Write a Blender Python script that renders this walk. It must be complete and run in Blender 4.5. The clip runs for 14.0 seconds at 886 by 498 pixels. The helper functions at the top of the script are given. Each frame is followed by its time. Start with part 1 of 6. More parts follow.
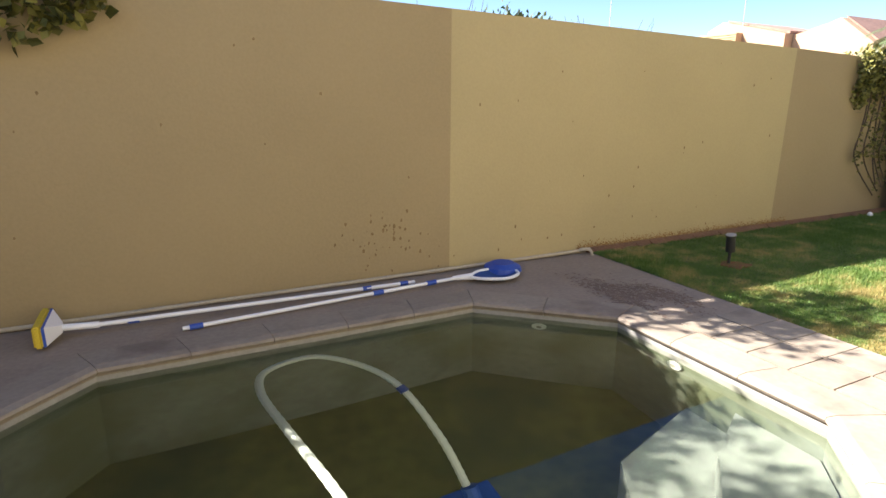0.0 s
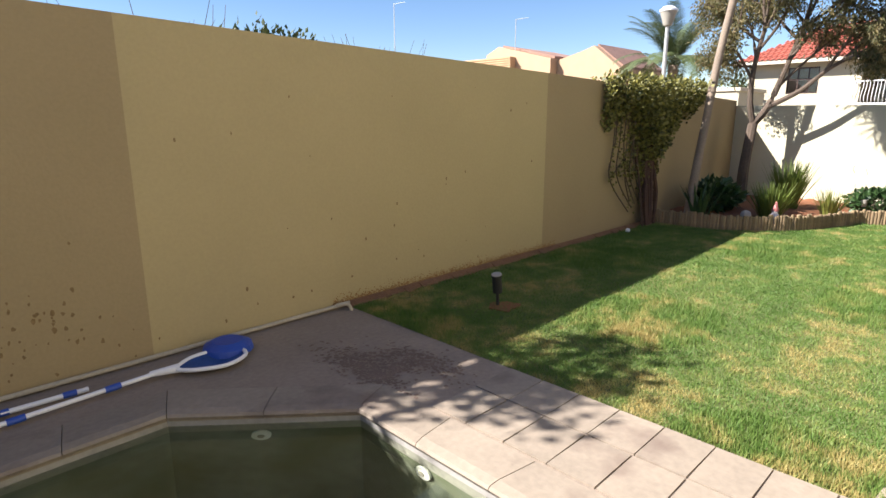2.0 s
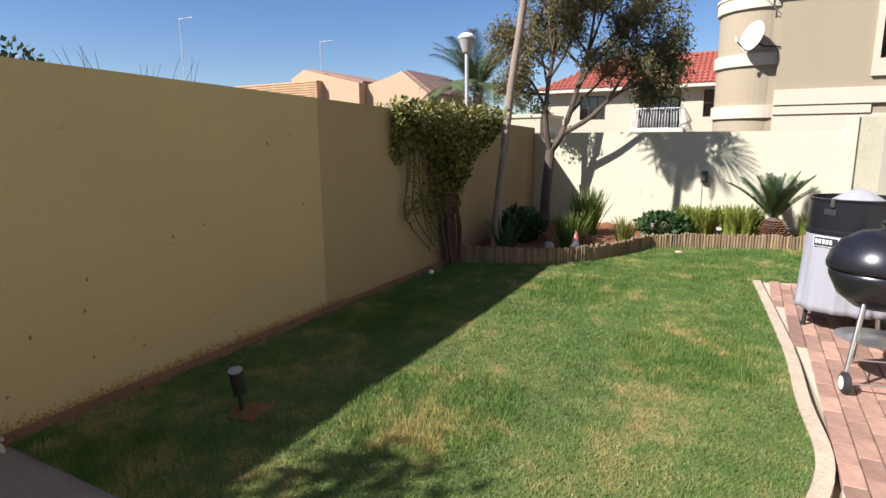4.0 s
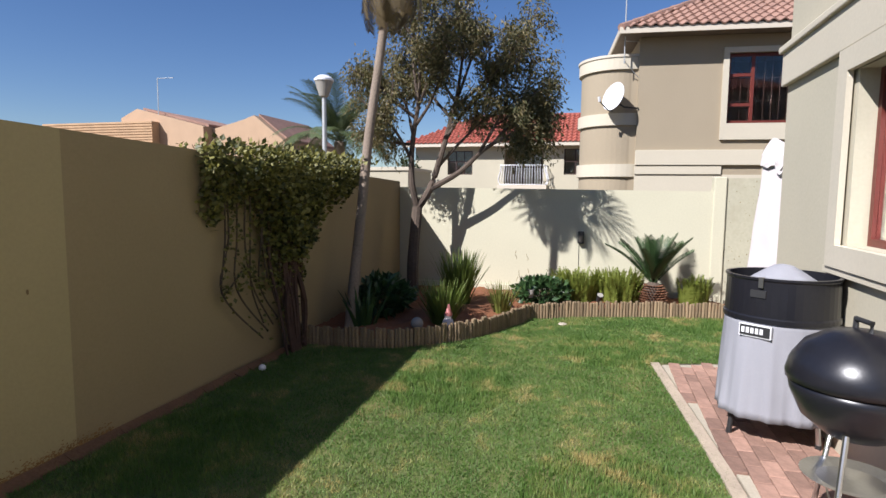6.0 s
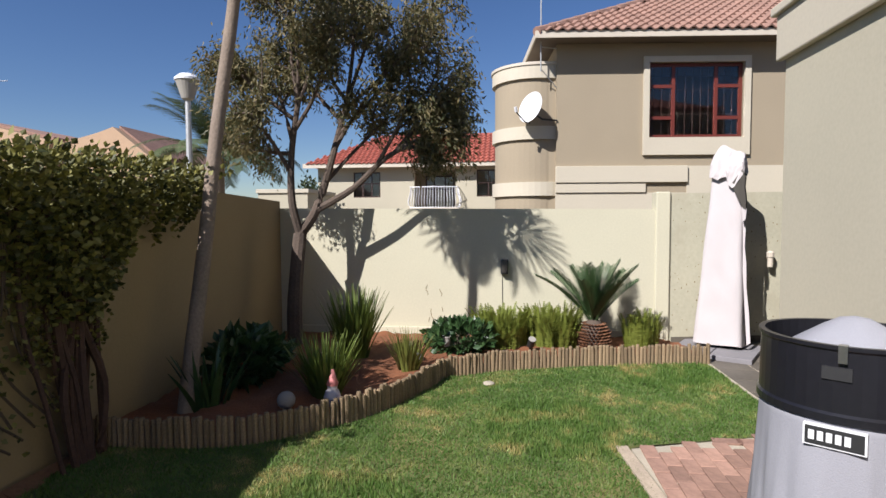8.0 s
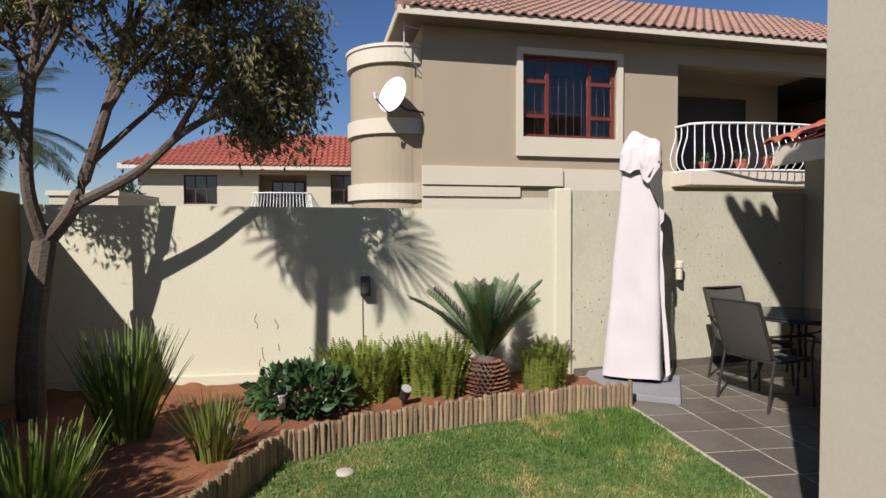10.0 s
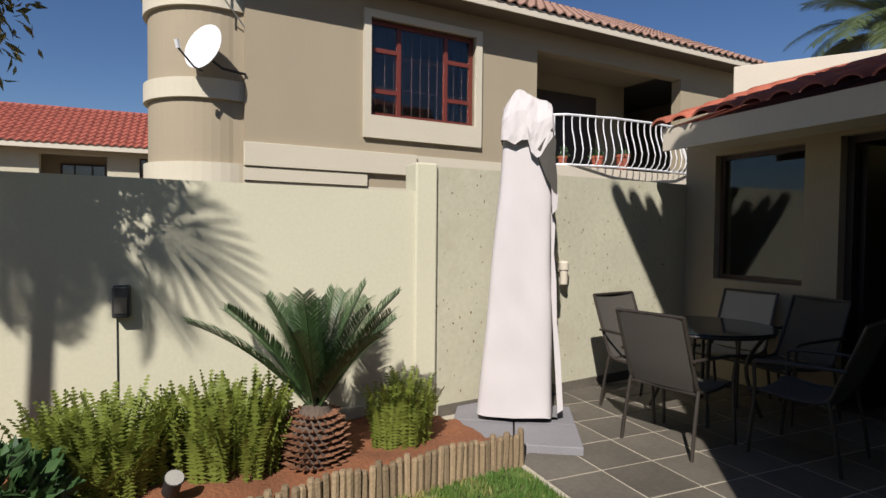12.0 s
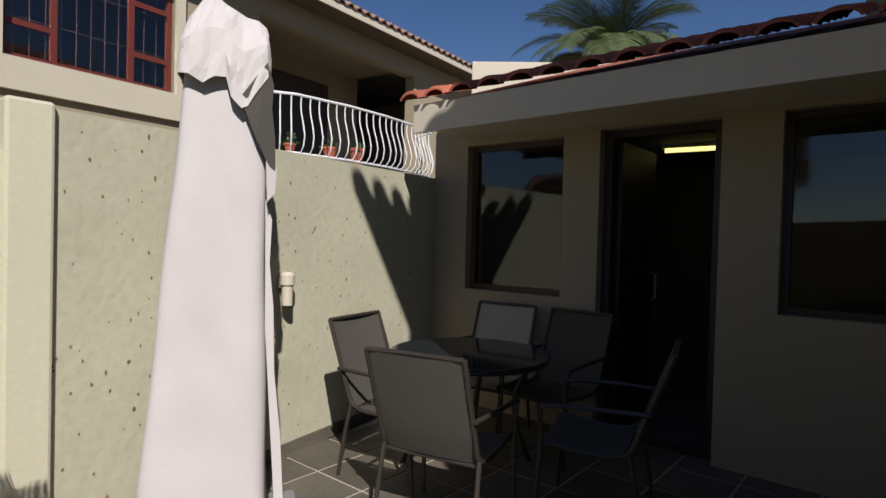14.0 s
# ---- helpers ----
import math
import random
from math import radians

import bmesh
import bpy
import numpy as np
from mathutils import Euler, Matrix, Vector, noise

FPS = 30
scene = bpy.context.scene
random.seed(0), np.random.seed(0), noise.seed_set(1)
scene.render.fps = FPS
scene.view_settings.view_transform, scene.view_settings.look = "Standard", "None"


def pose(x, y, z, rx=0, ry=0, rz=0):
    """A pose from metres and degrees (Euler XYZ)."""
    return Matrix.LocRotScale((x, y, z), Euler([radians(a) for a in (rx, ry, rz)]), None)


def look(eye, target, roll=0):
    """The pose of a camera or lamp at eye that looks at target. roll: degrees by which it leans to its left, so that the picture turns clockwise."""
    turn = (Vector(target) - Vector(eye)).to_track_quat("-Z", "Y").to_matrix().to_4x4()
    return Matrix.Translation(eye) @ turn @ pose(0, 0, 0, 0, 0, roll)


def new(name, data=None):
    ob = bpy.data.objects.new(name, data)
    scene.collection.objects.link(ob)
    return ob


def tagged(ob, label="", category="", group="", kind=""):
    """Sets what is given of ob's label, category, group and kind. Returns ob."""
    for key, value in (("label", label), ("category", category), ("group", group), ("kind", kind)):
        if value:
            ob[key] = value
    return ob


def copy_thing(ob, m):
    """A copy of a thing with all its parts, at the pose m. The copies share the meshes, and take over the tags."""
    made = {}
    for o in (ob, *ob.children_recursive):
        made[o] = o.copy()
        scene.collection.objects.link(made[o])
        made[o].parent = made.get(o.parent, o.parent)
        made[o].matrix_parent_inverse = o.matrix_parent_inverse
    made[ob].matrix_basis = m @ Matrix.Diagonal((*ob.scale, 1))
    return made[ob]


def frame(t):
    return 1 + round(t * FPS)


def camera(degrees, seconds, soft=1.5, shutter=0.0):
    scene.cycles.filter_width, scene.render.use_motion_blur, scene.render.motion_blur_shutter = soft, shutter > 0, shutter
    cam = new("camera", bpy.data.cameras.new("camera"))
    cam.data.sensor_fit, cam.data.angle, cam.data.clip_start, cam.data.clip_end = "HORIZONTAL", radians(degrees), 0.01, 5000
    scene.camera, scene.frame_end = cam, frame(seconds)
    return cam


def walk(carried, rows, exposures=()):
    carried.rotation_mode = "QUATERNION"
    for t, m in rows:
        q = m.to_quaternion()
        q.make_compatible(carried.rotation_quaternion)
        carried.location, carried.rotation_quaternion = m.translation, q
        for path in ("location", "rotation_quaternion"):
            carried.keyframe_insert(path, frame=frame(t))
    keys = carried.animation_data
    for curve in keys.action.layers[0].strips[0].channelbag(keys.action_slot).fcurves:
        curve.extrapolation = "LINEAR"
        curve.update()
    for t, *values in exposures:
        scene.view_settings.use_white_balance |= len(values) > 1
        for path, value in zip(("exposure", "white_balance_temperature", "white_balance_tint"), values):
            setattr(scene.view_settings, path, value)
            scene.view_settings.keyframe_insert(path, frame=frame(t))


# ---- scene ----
cam = camera(76.1, 14.0)
PATH = [
    (0, (-0.064, -0.306, 1.494), (0.795, 1.426, 0.983), 0.4),
    (0.5, (0.193, -0.213, 1.509), (1.211, 1.434, 1.006), -0.0),
    (1, (0.464, -0.113, 1.544), (1.595, 1.459, 1.047), -0.1),
    (1.5, (0.785, 0.015, 1.55), (2.04, 1.498, 1.076), -0.0),
    (2, (1.025, 0.138, 1.587), (2.4, 1.518, 1.137), -0.1),
    (2.5, (1.323, 0.179, 1.606), (2.818, 1.434, 1.172), -0.5),
    (3, (1.661, 0.269, 1.619), (3.247, 1.414, 1.205), -0.5),
    (3.5, (2.018, 0.341, 1.648), (3.677, 1.385, 1.25), -0.5),
    (4, (2.326, 0.393, 1.673), (4.055, 1.326, 1.299), -0.6),
    (4.2, (2.473, 0.409, 1.67), (4.224, 1.304, 1.305), -0.6),
    (6.3, (4.068, 0.844, 1.712), (6.0, 1.331, 1.541), 0.1),
    (6.5, (4.237, 0.821, 1.698), (6.174, 1.296, 1.55), -0.5),
    (7, (4.7, 0.896, 1.663), (6.651, 1.32, 1.552), -0.6),
    (7.2, (4.863, 0.918, 1.668), (6.818, 1.325, 1.563), -0.7),
    (9.3, (7.072, 1.177, 1.58), (9.067, 1.054, 1.507), -0.0),
    (9.5, (7.219, 1.147, 1.54), (9.212, 0.997, 1.483), -0.4),
    (10, (7.67, 1.089, 1.555), (9.651, 0.817, 1.492), -0.2),
    (10.5, (8.105, 0.995, 1.521), (10.055, 0.553, 1.459), 0.1),
    (11, (8.523, 0.871, 1.505), (10.443, 0.315, 1.444), 0.3),
    (11.5, (8.939, 0.753, 1.487), (10.828, 0.099, 1.426), 0.4),
    (12, (9.309, 0.644, 1.463), (11.145, -0.148, 1.405), 0.6),
    (12.5, (9.682, 0.468, 1.48), (11.437, -0.49, 1.425), 0.7),
    (13, (10.039, 0.294, 1.467), (11.674, -0.857, 1.411), 0.9),
    (13.5, (10.294, 0.067, 1.457), (11.743, -1.311, 1.409), 1.2),
    (14, (10.514, -0.252, 1.458), (11.793, -1.789, 1.421), 1.5),
]
walk(cam, [(t, look(eye, target, roll)) for t, eye, target, roll in PATH],
     [(0, 2.2, 6500, 13), (1.5, 1.78, 6450, 13), (3.0, 1.34, 6300, 15), (4.0, 1.04, 6150, 15), (6.5, 0.68, 5950, 15), (9.5, 0.48, 6250, 15), (11.0, 0.34, 6200, 14), (12.5, 0.26, 6350, 12), (14.0, 0.12, 6300, 12)])


# ---------- world, sun ----------
SUN_DIR = Vector((0.92, -0.69, -1.0)).normalized()
sun = new("sun", bpy.data.lights.new("sun", "SUN"))
sun.data.energy, sun.data.angle, sun.data.color = 5.0, radians(0.55), (1.0, 0.95, 0.88)
sun.matrix_world = look((0, 0, 30), Vector((0, 0, 30)) + SUN_DIR)
world = bpy.data.worlds.new("sky")
scene.world = world
world.use_nodes = True
_n = world.node_tree.nodes
_sky = _n.new("ShaderNodeTexSky")
_sky.sky_type, _sky.sun_disc = "NISHITA", False
_sky.sun_elevation = math.asin(-SUN_DIR.z)
_sky.sun_rotation = math.atan2(-SUN_DIR.x, -SUN_DIR.y)
_sky.air_density, _sky.dust_density, _sky.ozone_density = 1.0, 0.15, 3.2
_n["Background"].inputs["Strength"].default_value = 0.058
_hs = _n.new("ShaderNodeHueSaturation")
_hs.inputs["Hue"].default_value, _hs.inputs["Saturation"].default_value = 0.508, 1.15
world.node_tree.links.new(_sky.outputs[0], _hs.inputs["Color"])
world.node_tree.links.new(_hs.outputs[0], _n["Background"].inputs["Color"])


# ---------- materials ----------
def mat(name, color, rough=0.8, var=0.15, scale=3.0, fine=60.0, bump=0.15, metal=0.0, stain=None, spec=0.5, rand=0.0, coat=0.0):
    """A painted, stone, wood, cloth or metal surface: base colour with two scales of variation and fine relief."""
    m = bpy.data.materials.new(name)
    m.use_nodes = True
    nt = m.node_tree
    N, L = nt.nodes, nt.links
    b = N["Principled BSDF"]
    b.inputs["Roughness"].default_value, b.inputs["Metallic"].default_value = rough, metal
    b.inputs["Specular IOR Level"].default_value = spec
    b.inputs["Coat Weight"].default_value = coat
    tc = N.new("ShaderNodeTexCoord")
    n1, n2 = N.new("ShaderNodeTexNoise"), N.new("ShaderNodeTexNoise")
    for n, s, d in ((n1, scale, 4.0), (n2, fine, 3.0)):
        n.inputs["Scale"].default_value, n.inputs["Detail"].default_value = s, d
        L.new(tc.outputs["Object"], n.inputs["Vector"])
    add = N.new("ShaderNodeMath")
    add.operation = "ADD"
    L.new(n1.outputs["Fac"], add.inputs[0])
    L.new(n2.outputs["Fac"], add.inputs[1])
    mr = N.new("ShaderNodeMapRange")
    mr.inputs["From Min"].default_value, mr.inputs["From Max"].default_value = 0.6, 1.4
    mr.inputs["To Min"].default_value, mr.inputs["To Max"].default_value = 1 - var, 1 + var
    L.new(add.outputs[0], mr.inputs["Value"])
    val = mr.outputs["Result"]
    if rand:
        oi = N.new("ShaderNodeObjectInfo")
        r = N.new("ShaderNodeMapRange")
        r.inputs["To Min"].default_value, r.inputs["To Max"].default_value = 1 - rand, 1 + rand
        L.new(oi.outputs["Random"], r.inputs["Value"])
        mu = N.new("ShaderNodeMath")
        mu.operation = "MULTIPLY"
        L.new(val, mu.inputs[0])
        L.new(r.outputs["Result"], mu.inputs[1])
        val = mu.outputs[0]
    mix = N.new("ShaderNodeVectorMath")
    mix.operation = "SCALE"
    mix.inputs[0].default_value = color[:3]
    L.new(val, mix.inputs["Scale"])
    col = mix.outputs[0]
    if stain:
        sc, s_scale, lo, hi = stain
        n3 = N.new("ShaderNodeTexNoise")
        n3.inputs["Scale"].default_value, n3.inputs["Detail"].default_value = s_scale, 6.0
        L.new(tc.outputs["Object"], n3.inputs["Vector"])
        r3 = N.new("ShaderNodeMapRange")
        r3.inputs["From Min"].default_value, r3.inputs["From Max"].default_value = lo, hi
        L.new(n3.outputs["Fac"], r3.inputs["Value"])
        mx = N.new("ShaderNodeMix")
        mx.data_type = "RGBA"
        L.new(r3.outputs["Result"], mx.inputs["Factor"])
        L.new(col, mx.inputs[6])
        mx.inputs[7].default_value = (*sc, 1)
        col = mx.outputs[2]
    L.new(col, b.inputs["Base Color"])
    if bump:
        bp = N.new("ShaderNodeBump")
        bp.inputs["Strength"].default_value, bp.inputs["Distance"].default_value = bump, 0.01
        L.new(n2.outputs["Fac"], bp.inputs["Height"])
        L.new(bp.outputs[0], b.inputs["Normal"])
    return m


def glass_dark(name, tint=(0.9, 0.95, 1.0)):
    m = bpy.data.materials.new(name)
    m.use_nodes = True
    b = m.node_tree.nodes["Principled BSDF"]
    b.inputs["Base Color"].default_value = (*tint, 1)
    b.inputs["Roughness"].default_value = 0.02
    b.inputs["Transmission Weight"].default_value = 1.0
    b.inputs["IOR"].default_value = 1.45
    return m


M_YELLOW = mat("ochre_plaster", (0.32, 0.245, 0.13), 0.9, 0.07, 1.2, 45, 0.12)
M_YELLOW2 = mat("pale_ochre_plaster", (0.42, 0.34, 0.175), 0.9, 0.06, 1.2, 45, 0.12)
M_CREAM = mat("cream_plaster", (0.53, 0.50, 0.365), 0.9, 0.06, 1.0, 40, 0.12)
M_GREYC = mat("grey_cream_plaster", (0.47, 0.445, 0.325), 0.9, 0.10, 1.8, 24, 0.28, stain=((0.42, 0.38, 0.27), 2.5, 0.55, 0.75))
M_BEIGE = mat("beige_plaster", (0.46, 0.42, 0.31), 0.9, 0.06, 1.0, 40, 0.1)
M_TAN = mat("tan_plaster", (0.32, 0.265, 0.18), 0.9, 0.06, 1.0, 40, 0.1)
M_TRIM = mat("pale_trim_plaster", (0.52, 0.47, 0.36), 0.85, 0.05, 1.0, 40, 0.08)
M_GRASS0 = mat("lawn_soil", (0.10, 0.12, 0.035), 0.95, 0.4, 1.2, 30, 0.4, stain=((0.22, 0.18, 0.07), 0.9, 0.52, 0.7))
M_DECK = mat("stamped_concrete", (0.25, 0.20, 0.155), 0.85, 0.18, 2.5, 30, 0.35)
M_SLATE = mat("slate_tile", (0.108, 0.094, 0.073), 0.6, 0.25, 2, 25, 0.3, rand=0.2)
M_BRICKP = mat("red_brick_paver", (0.31, 0.185, 0.135), 0.9, 0.25, 4, 40, 0.3, rand=0.32)
M_GROUND = mat("dry_ground", (0.2, 0.16, 0.1), 0.95, 0.2)


# ---------- builders ----------
def bm_box(bm, x0, y0, z0, x1, y1, z1, m=None, bevel=0.0):
    vs = [bm.verts.new(((m @ Vector((x, y, z))) if m else (x, y, z))) for z in (z0, z1) for y in (y0, y1) for x in (x0, x1)]
    fs = [bm.faces.new([vs[i] for i in q]) for q in ((0, 2, 3, 1), (4, 5, 7, 6), (0, 1, 5, 4), (2, 6, 7, 3), (0, 4, 6, 2), (1, 3, 7, 5))]
    if bevel:
        es = list({e for f in fs for e in f.edges})
        bmesh.ops.bevel(bm, geom=es, offset=bevel, segments=2, affect="EDGES", profile=0.5)


def bm_prism(bm, pts, z0, z1):
    """A prism over the outline pts (counter-clockwise), from z0 to z1; both may be lists."""
    n = len(pts)
    a = [bm.verts.new((p[0], p[1], z0[i] if isinstance(z0, (list, tuple)) else z0)) for i, p in enumerate(pts)]
    b = [bm.verts.new((p[0], p[1], z1[i] if isinstance(z1, (list, tuple)) else z1)) for i, p in enumerate(pts)]
    bm.faces.new(a[::-1])
    bm.faces.new(b)
    for i in range(n):
        bm.faces.new((a[i], a[(i + 1) % n], b[(i + 1) % n], b[i]))


def part(name, bm, material, parent=None, label="", smooth=False):
    me = bpy.data.meshes.new(name)
    bmesh.ops.recalc_face_normals(bm, faces=bm.faces[:])
    bm.to_mesh(me)
    bm.free()
    for mm in (material if isinstance(material, (list, tuple)) else [material]):
        me.materials.append(mm)
    if smooth:
        for p in me.polygons:
            p.use_smooth = True
    ob = new(name, me)
    if parent:
        ob.parent = parent
    if label:
        ob["label"] = label
    return ob


def thing(name, label, category, loc=(0, 0, 0), rz=0.0, group="", kind=""):
    e = new(name)
    e.empty_display_size = 0.1
    e.matrix_world = pose(*loc, 0, 0, rz)
    return tagged(e, label, category, group, kind)


def struct(name, bm, material, label, category, smooth=False):
    return tagged(part(name, bm, material, smooth=smooth), label, category, kind="structure")


B = bmesh.new


def bm_tube(bm, pts, radii, seg=8, caps=True):
    """A round tube along pts with a radius at each."""
    pts = [Vector(p) for p in pts]
    if not isinstance(radii, (list, tuple)):
        radii = [radii] * len(pts)
    rings, up = [], Vector((0, 0, 1))
    for i, p in enumerate(pts):
        d = (pts[min(i + 1, len(pts) - 1)] - pts[max(i - 1, 0)]).normalized()
        a = d.cross(up if abs(d.dot(up)) < 0.95 else Vector((1, 0, 0))).normalized()
        b = d.cross(a).normalized()
        rings.append([bm.verts.new(p + radii[i] * (math.cos(t) * a + math.sin(t) * b)) for t in [2 * math.pi * k / seg for k in range(seg)]])
    for r, s in zip(rings, rings[1:]):
        for k in range(seg):
            bm.faces.new((r[k], r[(k + 1) % seg], s[(k + 1) % seg], s[k]))
    if caps:
        bm.faces.new(rings[0][::-1])
        bm.faces.new(rings[-1])


def bm_lathe(bm, prof, seg=24, c=(0, 0), wob=None):
    """Turns the profile (radius, z) round the upright axis through c; wob(angle, z) scales the radius."""
    rings = []
    for r, z in prof:
        rings.append([bm.verts.new((c[0] + r * (wob(t, z) if wob else 1) * math.cos(t), c[1] + r * (wob(t, z) if wob else 1) * math.sin(t), z))
                      for t in [2 * math.pi * k / seg for k in range(seg)]])
    for r, s in zip(rings, rings[1:]):
        for k in range(seg):
            bm.faces.new((r[k], r[(k + 1) % seg], s[(k + 1) % seg], s[k]))
    bm.faces.new(rings[0][::-1])
    bm.faces.new(rings[-1])


def strip(pts, w0, w1):
    """Outline of a band along pts, from w0 to w1 to its left."""
    P = [Vector((p[0], p[1], 0)) for p in pts]
    L, R = [], []
    for i, p in enumerate(P):
        d = (P[min(i + 1, len(P) - 1)] - P[max(i - 1, 0)]).normalized()
        n = Vector((-d.y, d.x, 0))
        L.append(p + w1 * n)
        R.append(p + w0 * n)
    return L, R


def bm_band(bm, pts, w0, w1, z0, z1):
    L, R = strip(pts, w0, w1)
    for i in range(len(pts) - 1):
        q = [(v.x, v.y) for v in (R[i], R[i + 1], L[i + 1], L[i])]
        bm_prism(bm, q, z0, z1)


def smooth_line(pts, n=6):
    """Points of a smooth curve through pts."""
    out, P = [], [Vector(p) for p in pts]
    for i in range(len(P) - 1):
        a, b, c, d = P[max(i - 1, 0)], P[i], P[i + 1], P[min(i + 2, len(P) - 1)]
        for k in range(n):
            t = k / n
            out.append(0.5 * ((2 * b) + (c - a) * t + (2 * a - 5 * b + 4 * c - d) * t * t + (3 * b - a - 3 * c + d) * t ** 3))
    return out + [P[-1]]


def raw(name, verts, faces, material, parent=None, label="", smooth=False, mats=None):
    me = bpy.data.meshes.new(name)
    me.from_pydata(verts, [], faces)
    for mm in (material if isinstance(material, (list, tuple)) else [material]):
        me.materials.append(mm)
    if mats is not None:
        me.polygons.foreach_set("material_index", mats)
    if smooth:
        me.polygons.foreach_set("use_smooth", [True] * len(me.polygons))
    me.update()
    ob = new(name, me)
    if parent:
        ob.parent = parent
    if label:
        ob["label"] = label
    return ob


def leaf_mat(name, color, color2, trans=0.25, rough=0.55, scale=2.0):
    """Leaves: two greens mixed leaf by leaf, a little light shining through."""
    m = bpy.data.materials.new(name)
    m.use_nodes = True
    N, L = m.node_tree.nodes, m.node_tree.links
    b = N["Principled BSDF"]
    b.inputs["Roughness"].default_value = rough
    g = N.new("ShaderNodeNewGeometry")
    mx = N.new("ShaderNodeMix")
    mx.data_type = "RGBA"
    mx.inputs[6].default_value, mx.inputs[7].default_value = (*color, 1), (*color2, 1)
    L.new(g.outputs["Random Per Island"], mx.inputs["Factor"])
    L.new(mx.outputs[2], b.inputs["Base Color"])
    t = N.new("ShaderNodeBsdfTranslucent")
    L.new(mx.outputs[2], t.inputs["Color"])
    s = N.new("ShaderNodeMixShader")
    s.inputs[0].default_value = trans
    L.new(b.outputs[0], s.inputs[1])
    L.new(t.outputs[0], s.inputs[2])
    L.new(s.outputs[0], N["Material Output"].inputs["Surface"])
    return m


def grass_mat():
    m = bpy.data.materials.new("grass_blades")
    m.use_nodes = True
    N, L = m.node_tree.nodes, m.node_tree.links
    b = N["Principled BSDF"]
    b.inputs["Roughness"].default_value = 0.6
    g, tc = N.new("ShaderNodeNewGeometry"), N.new("ShaderNodeTexCoord")
    big = N.new("ShaderNodeTexNoise")
    big.inputs["Scale"].default_value, big.inputs["Detail"].default_value = 1.7, 3.0
    L.new(tc.outputs["Object"], big.inputs["Vector"])
    small = N.new("ShaderNodeTexNoise")
    small.inputs["Scale"].default_value, small.inputs["Detail"].default_value = 5.5, 4.0
    L.new(tc.outputs["Object"], small.inputs["Vector"])
    a = N.new("ShaderNodeMath")
    a.operation = "MULTIPLY_ADD"
    L.new(small.outputs["Fac"], a.inputs[0])
    a.inputs[1].default_value = 0.9
    L.new(big.outputs["Fac"], a.inputs[2])
    a2 = N.new("ShaderNodeMath")
    a2.operation = "MULTIPLY_ADD"
    L.new(g.outputs["Random Per Island"], a2.inputs[0])
    a2.inputs[1].default_value = 0.2
    L.new(a.outputs[0], a2.inputs[2])
    sx, dry, a3 = N.new("ShaderNodeSeparateXYZ"), N.new("ShaderNodeMapRange"), N.new("ShaderNodeMath")
    L.new(tc.outputs["Object"], sx.inputs[0])
    L.new(sx.outputs["X"], dry.inputs["Value"])
    dry.inputs["From Min"].default_value, dry.inputs["From Max"].default_value = 3.8, 6.6
    dry.inputs["To Min"].default_value, dry.inputs["To Max"].default_value = 0.1, -0.02
    L.new(a2.outputs[0], a3.inputs[0])
    L.new(dry.outputs["Result"], a3.inputs[1])
    a2 = a3
    r = N.new("ShaderNodeValToRGB")
    e = r.color_ramp.elements
    e[0].position, e[0].color = 0.62, (0.075, 0.15, 0.022, 1)
    e[1].position, e[1].color = 0.97, (0.38, 0.31, 0.11, 1)
    for p, c in ((0.77, (0.11, 0.195, 0.036, 1)), (0.88, (0.18, 0.235, 0.055, 1))):
        k = e.new(p)
        k.color = c
    fit01 = N.new("ShaderNodeMath")
    fit01.operation = "MULTIPLY"
    fit01.inputs[1].default_value = 0.75
    L.new(a2.outputs[0], fit01.inputs[0])
    L.new(fit01.outputs[0], r.inputs[0])
    L.new(r.outputs[0], b.inputs["Base Color"])
    t = N.new("ShaderNodeBsdfTranslucent")
    L.new(r.outputs[0], t.inputs["Color"])
    s = N.new("ShaderNodeMixShader")
    s.inputs[0].default_value = 0.25
    L.new(b.outputs[0], s.inputs[1])
    L.new(t.outputs[0], s.inputs[2])
    L.new(s.outputs[0], N["Material Output"].inputs["Surface"])
    return m


M_GRASS = grass_mat()
M_SOIL = mat("red_soil", (0.20, 0.075, 0.03), 0.95, 0.3, 3, 50, 0.8)
M_SOILD = mat("brown_soil", (0.17, 0.09, 0.045), 0.95, 0.3, 3, 50, 0.8)
M_POOL = mat("pool_plaster", (0.19, 0.205, 0.185), 0.7, 0.2, 1.5, 12, 0.1, stain=((0.12, 0.135, 0.085), 1.2, 0.45, 0.65))
M_POOLB = mat("algae_pool_floor", (0.135, 0.13, 0.04), 0.8, 0.35, 0.9, 8, 0.1, stain=((0.035, 0.06, 0.035), 0.7, 0.45, 0.62))
M_LOG = mat("weathered_log", (0.24, 0.172, 0.097), 0.9, 0.35, 6, 60, 0.4, rand=0.3)
M_GROUT = mat("grout", (0.42, 0.37, 0.28), 0.95, 0.15, 3, 60, 0.3)
M_WHITE = mat("white_plastic", (0.78, 0.78, 0.78), 0.4, 0.04, 3, 60, 0.02)
M_BLUE = mat("blue_plastic", (0.02, 0.07, 0.36), 0.45, 0.1, 3, 60, 0.02)
M_NET = mat("blue_net", (0.015, 0.06, 0.22), 0.8, 0.3, 8, 200, 0.5)
M_SPONGE = mat("yellow_bristles", (0.62, 0.47, 0.04), 0.9, 0.25, 8, 120, 0.6)
M_BLACK = mat("black_enamel", (0.012, 0.012, 0.015), 0.3, 0.2, 3, 40, 0.03)
M_BLACKP = mat("black_plastic", (0.02, 0.02, 0.02), 0.55, 0.2, 3, 40, 0.05)
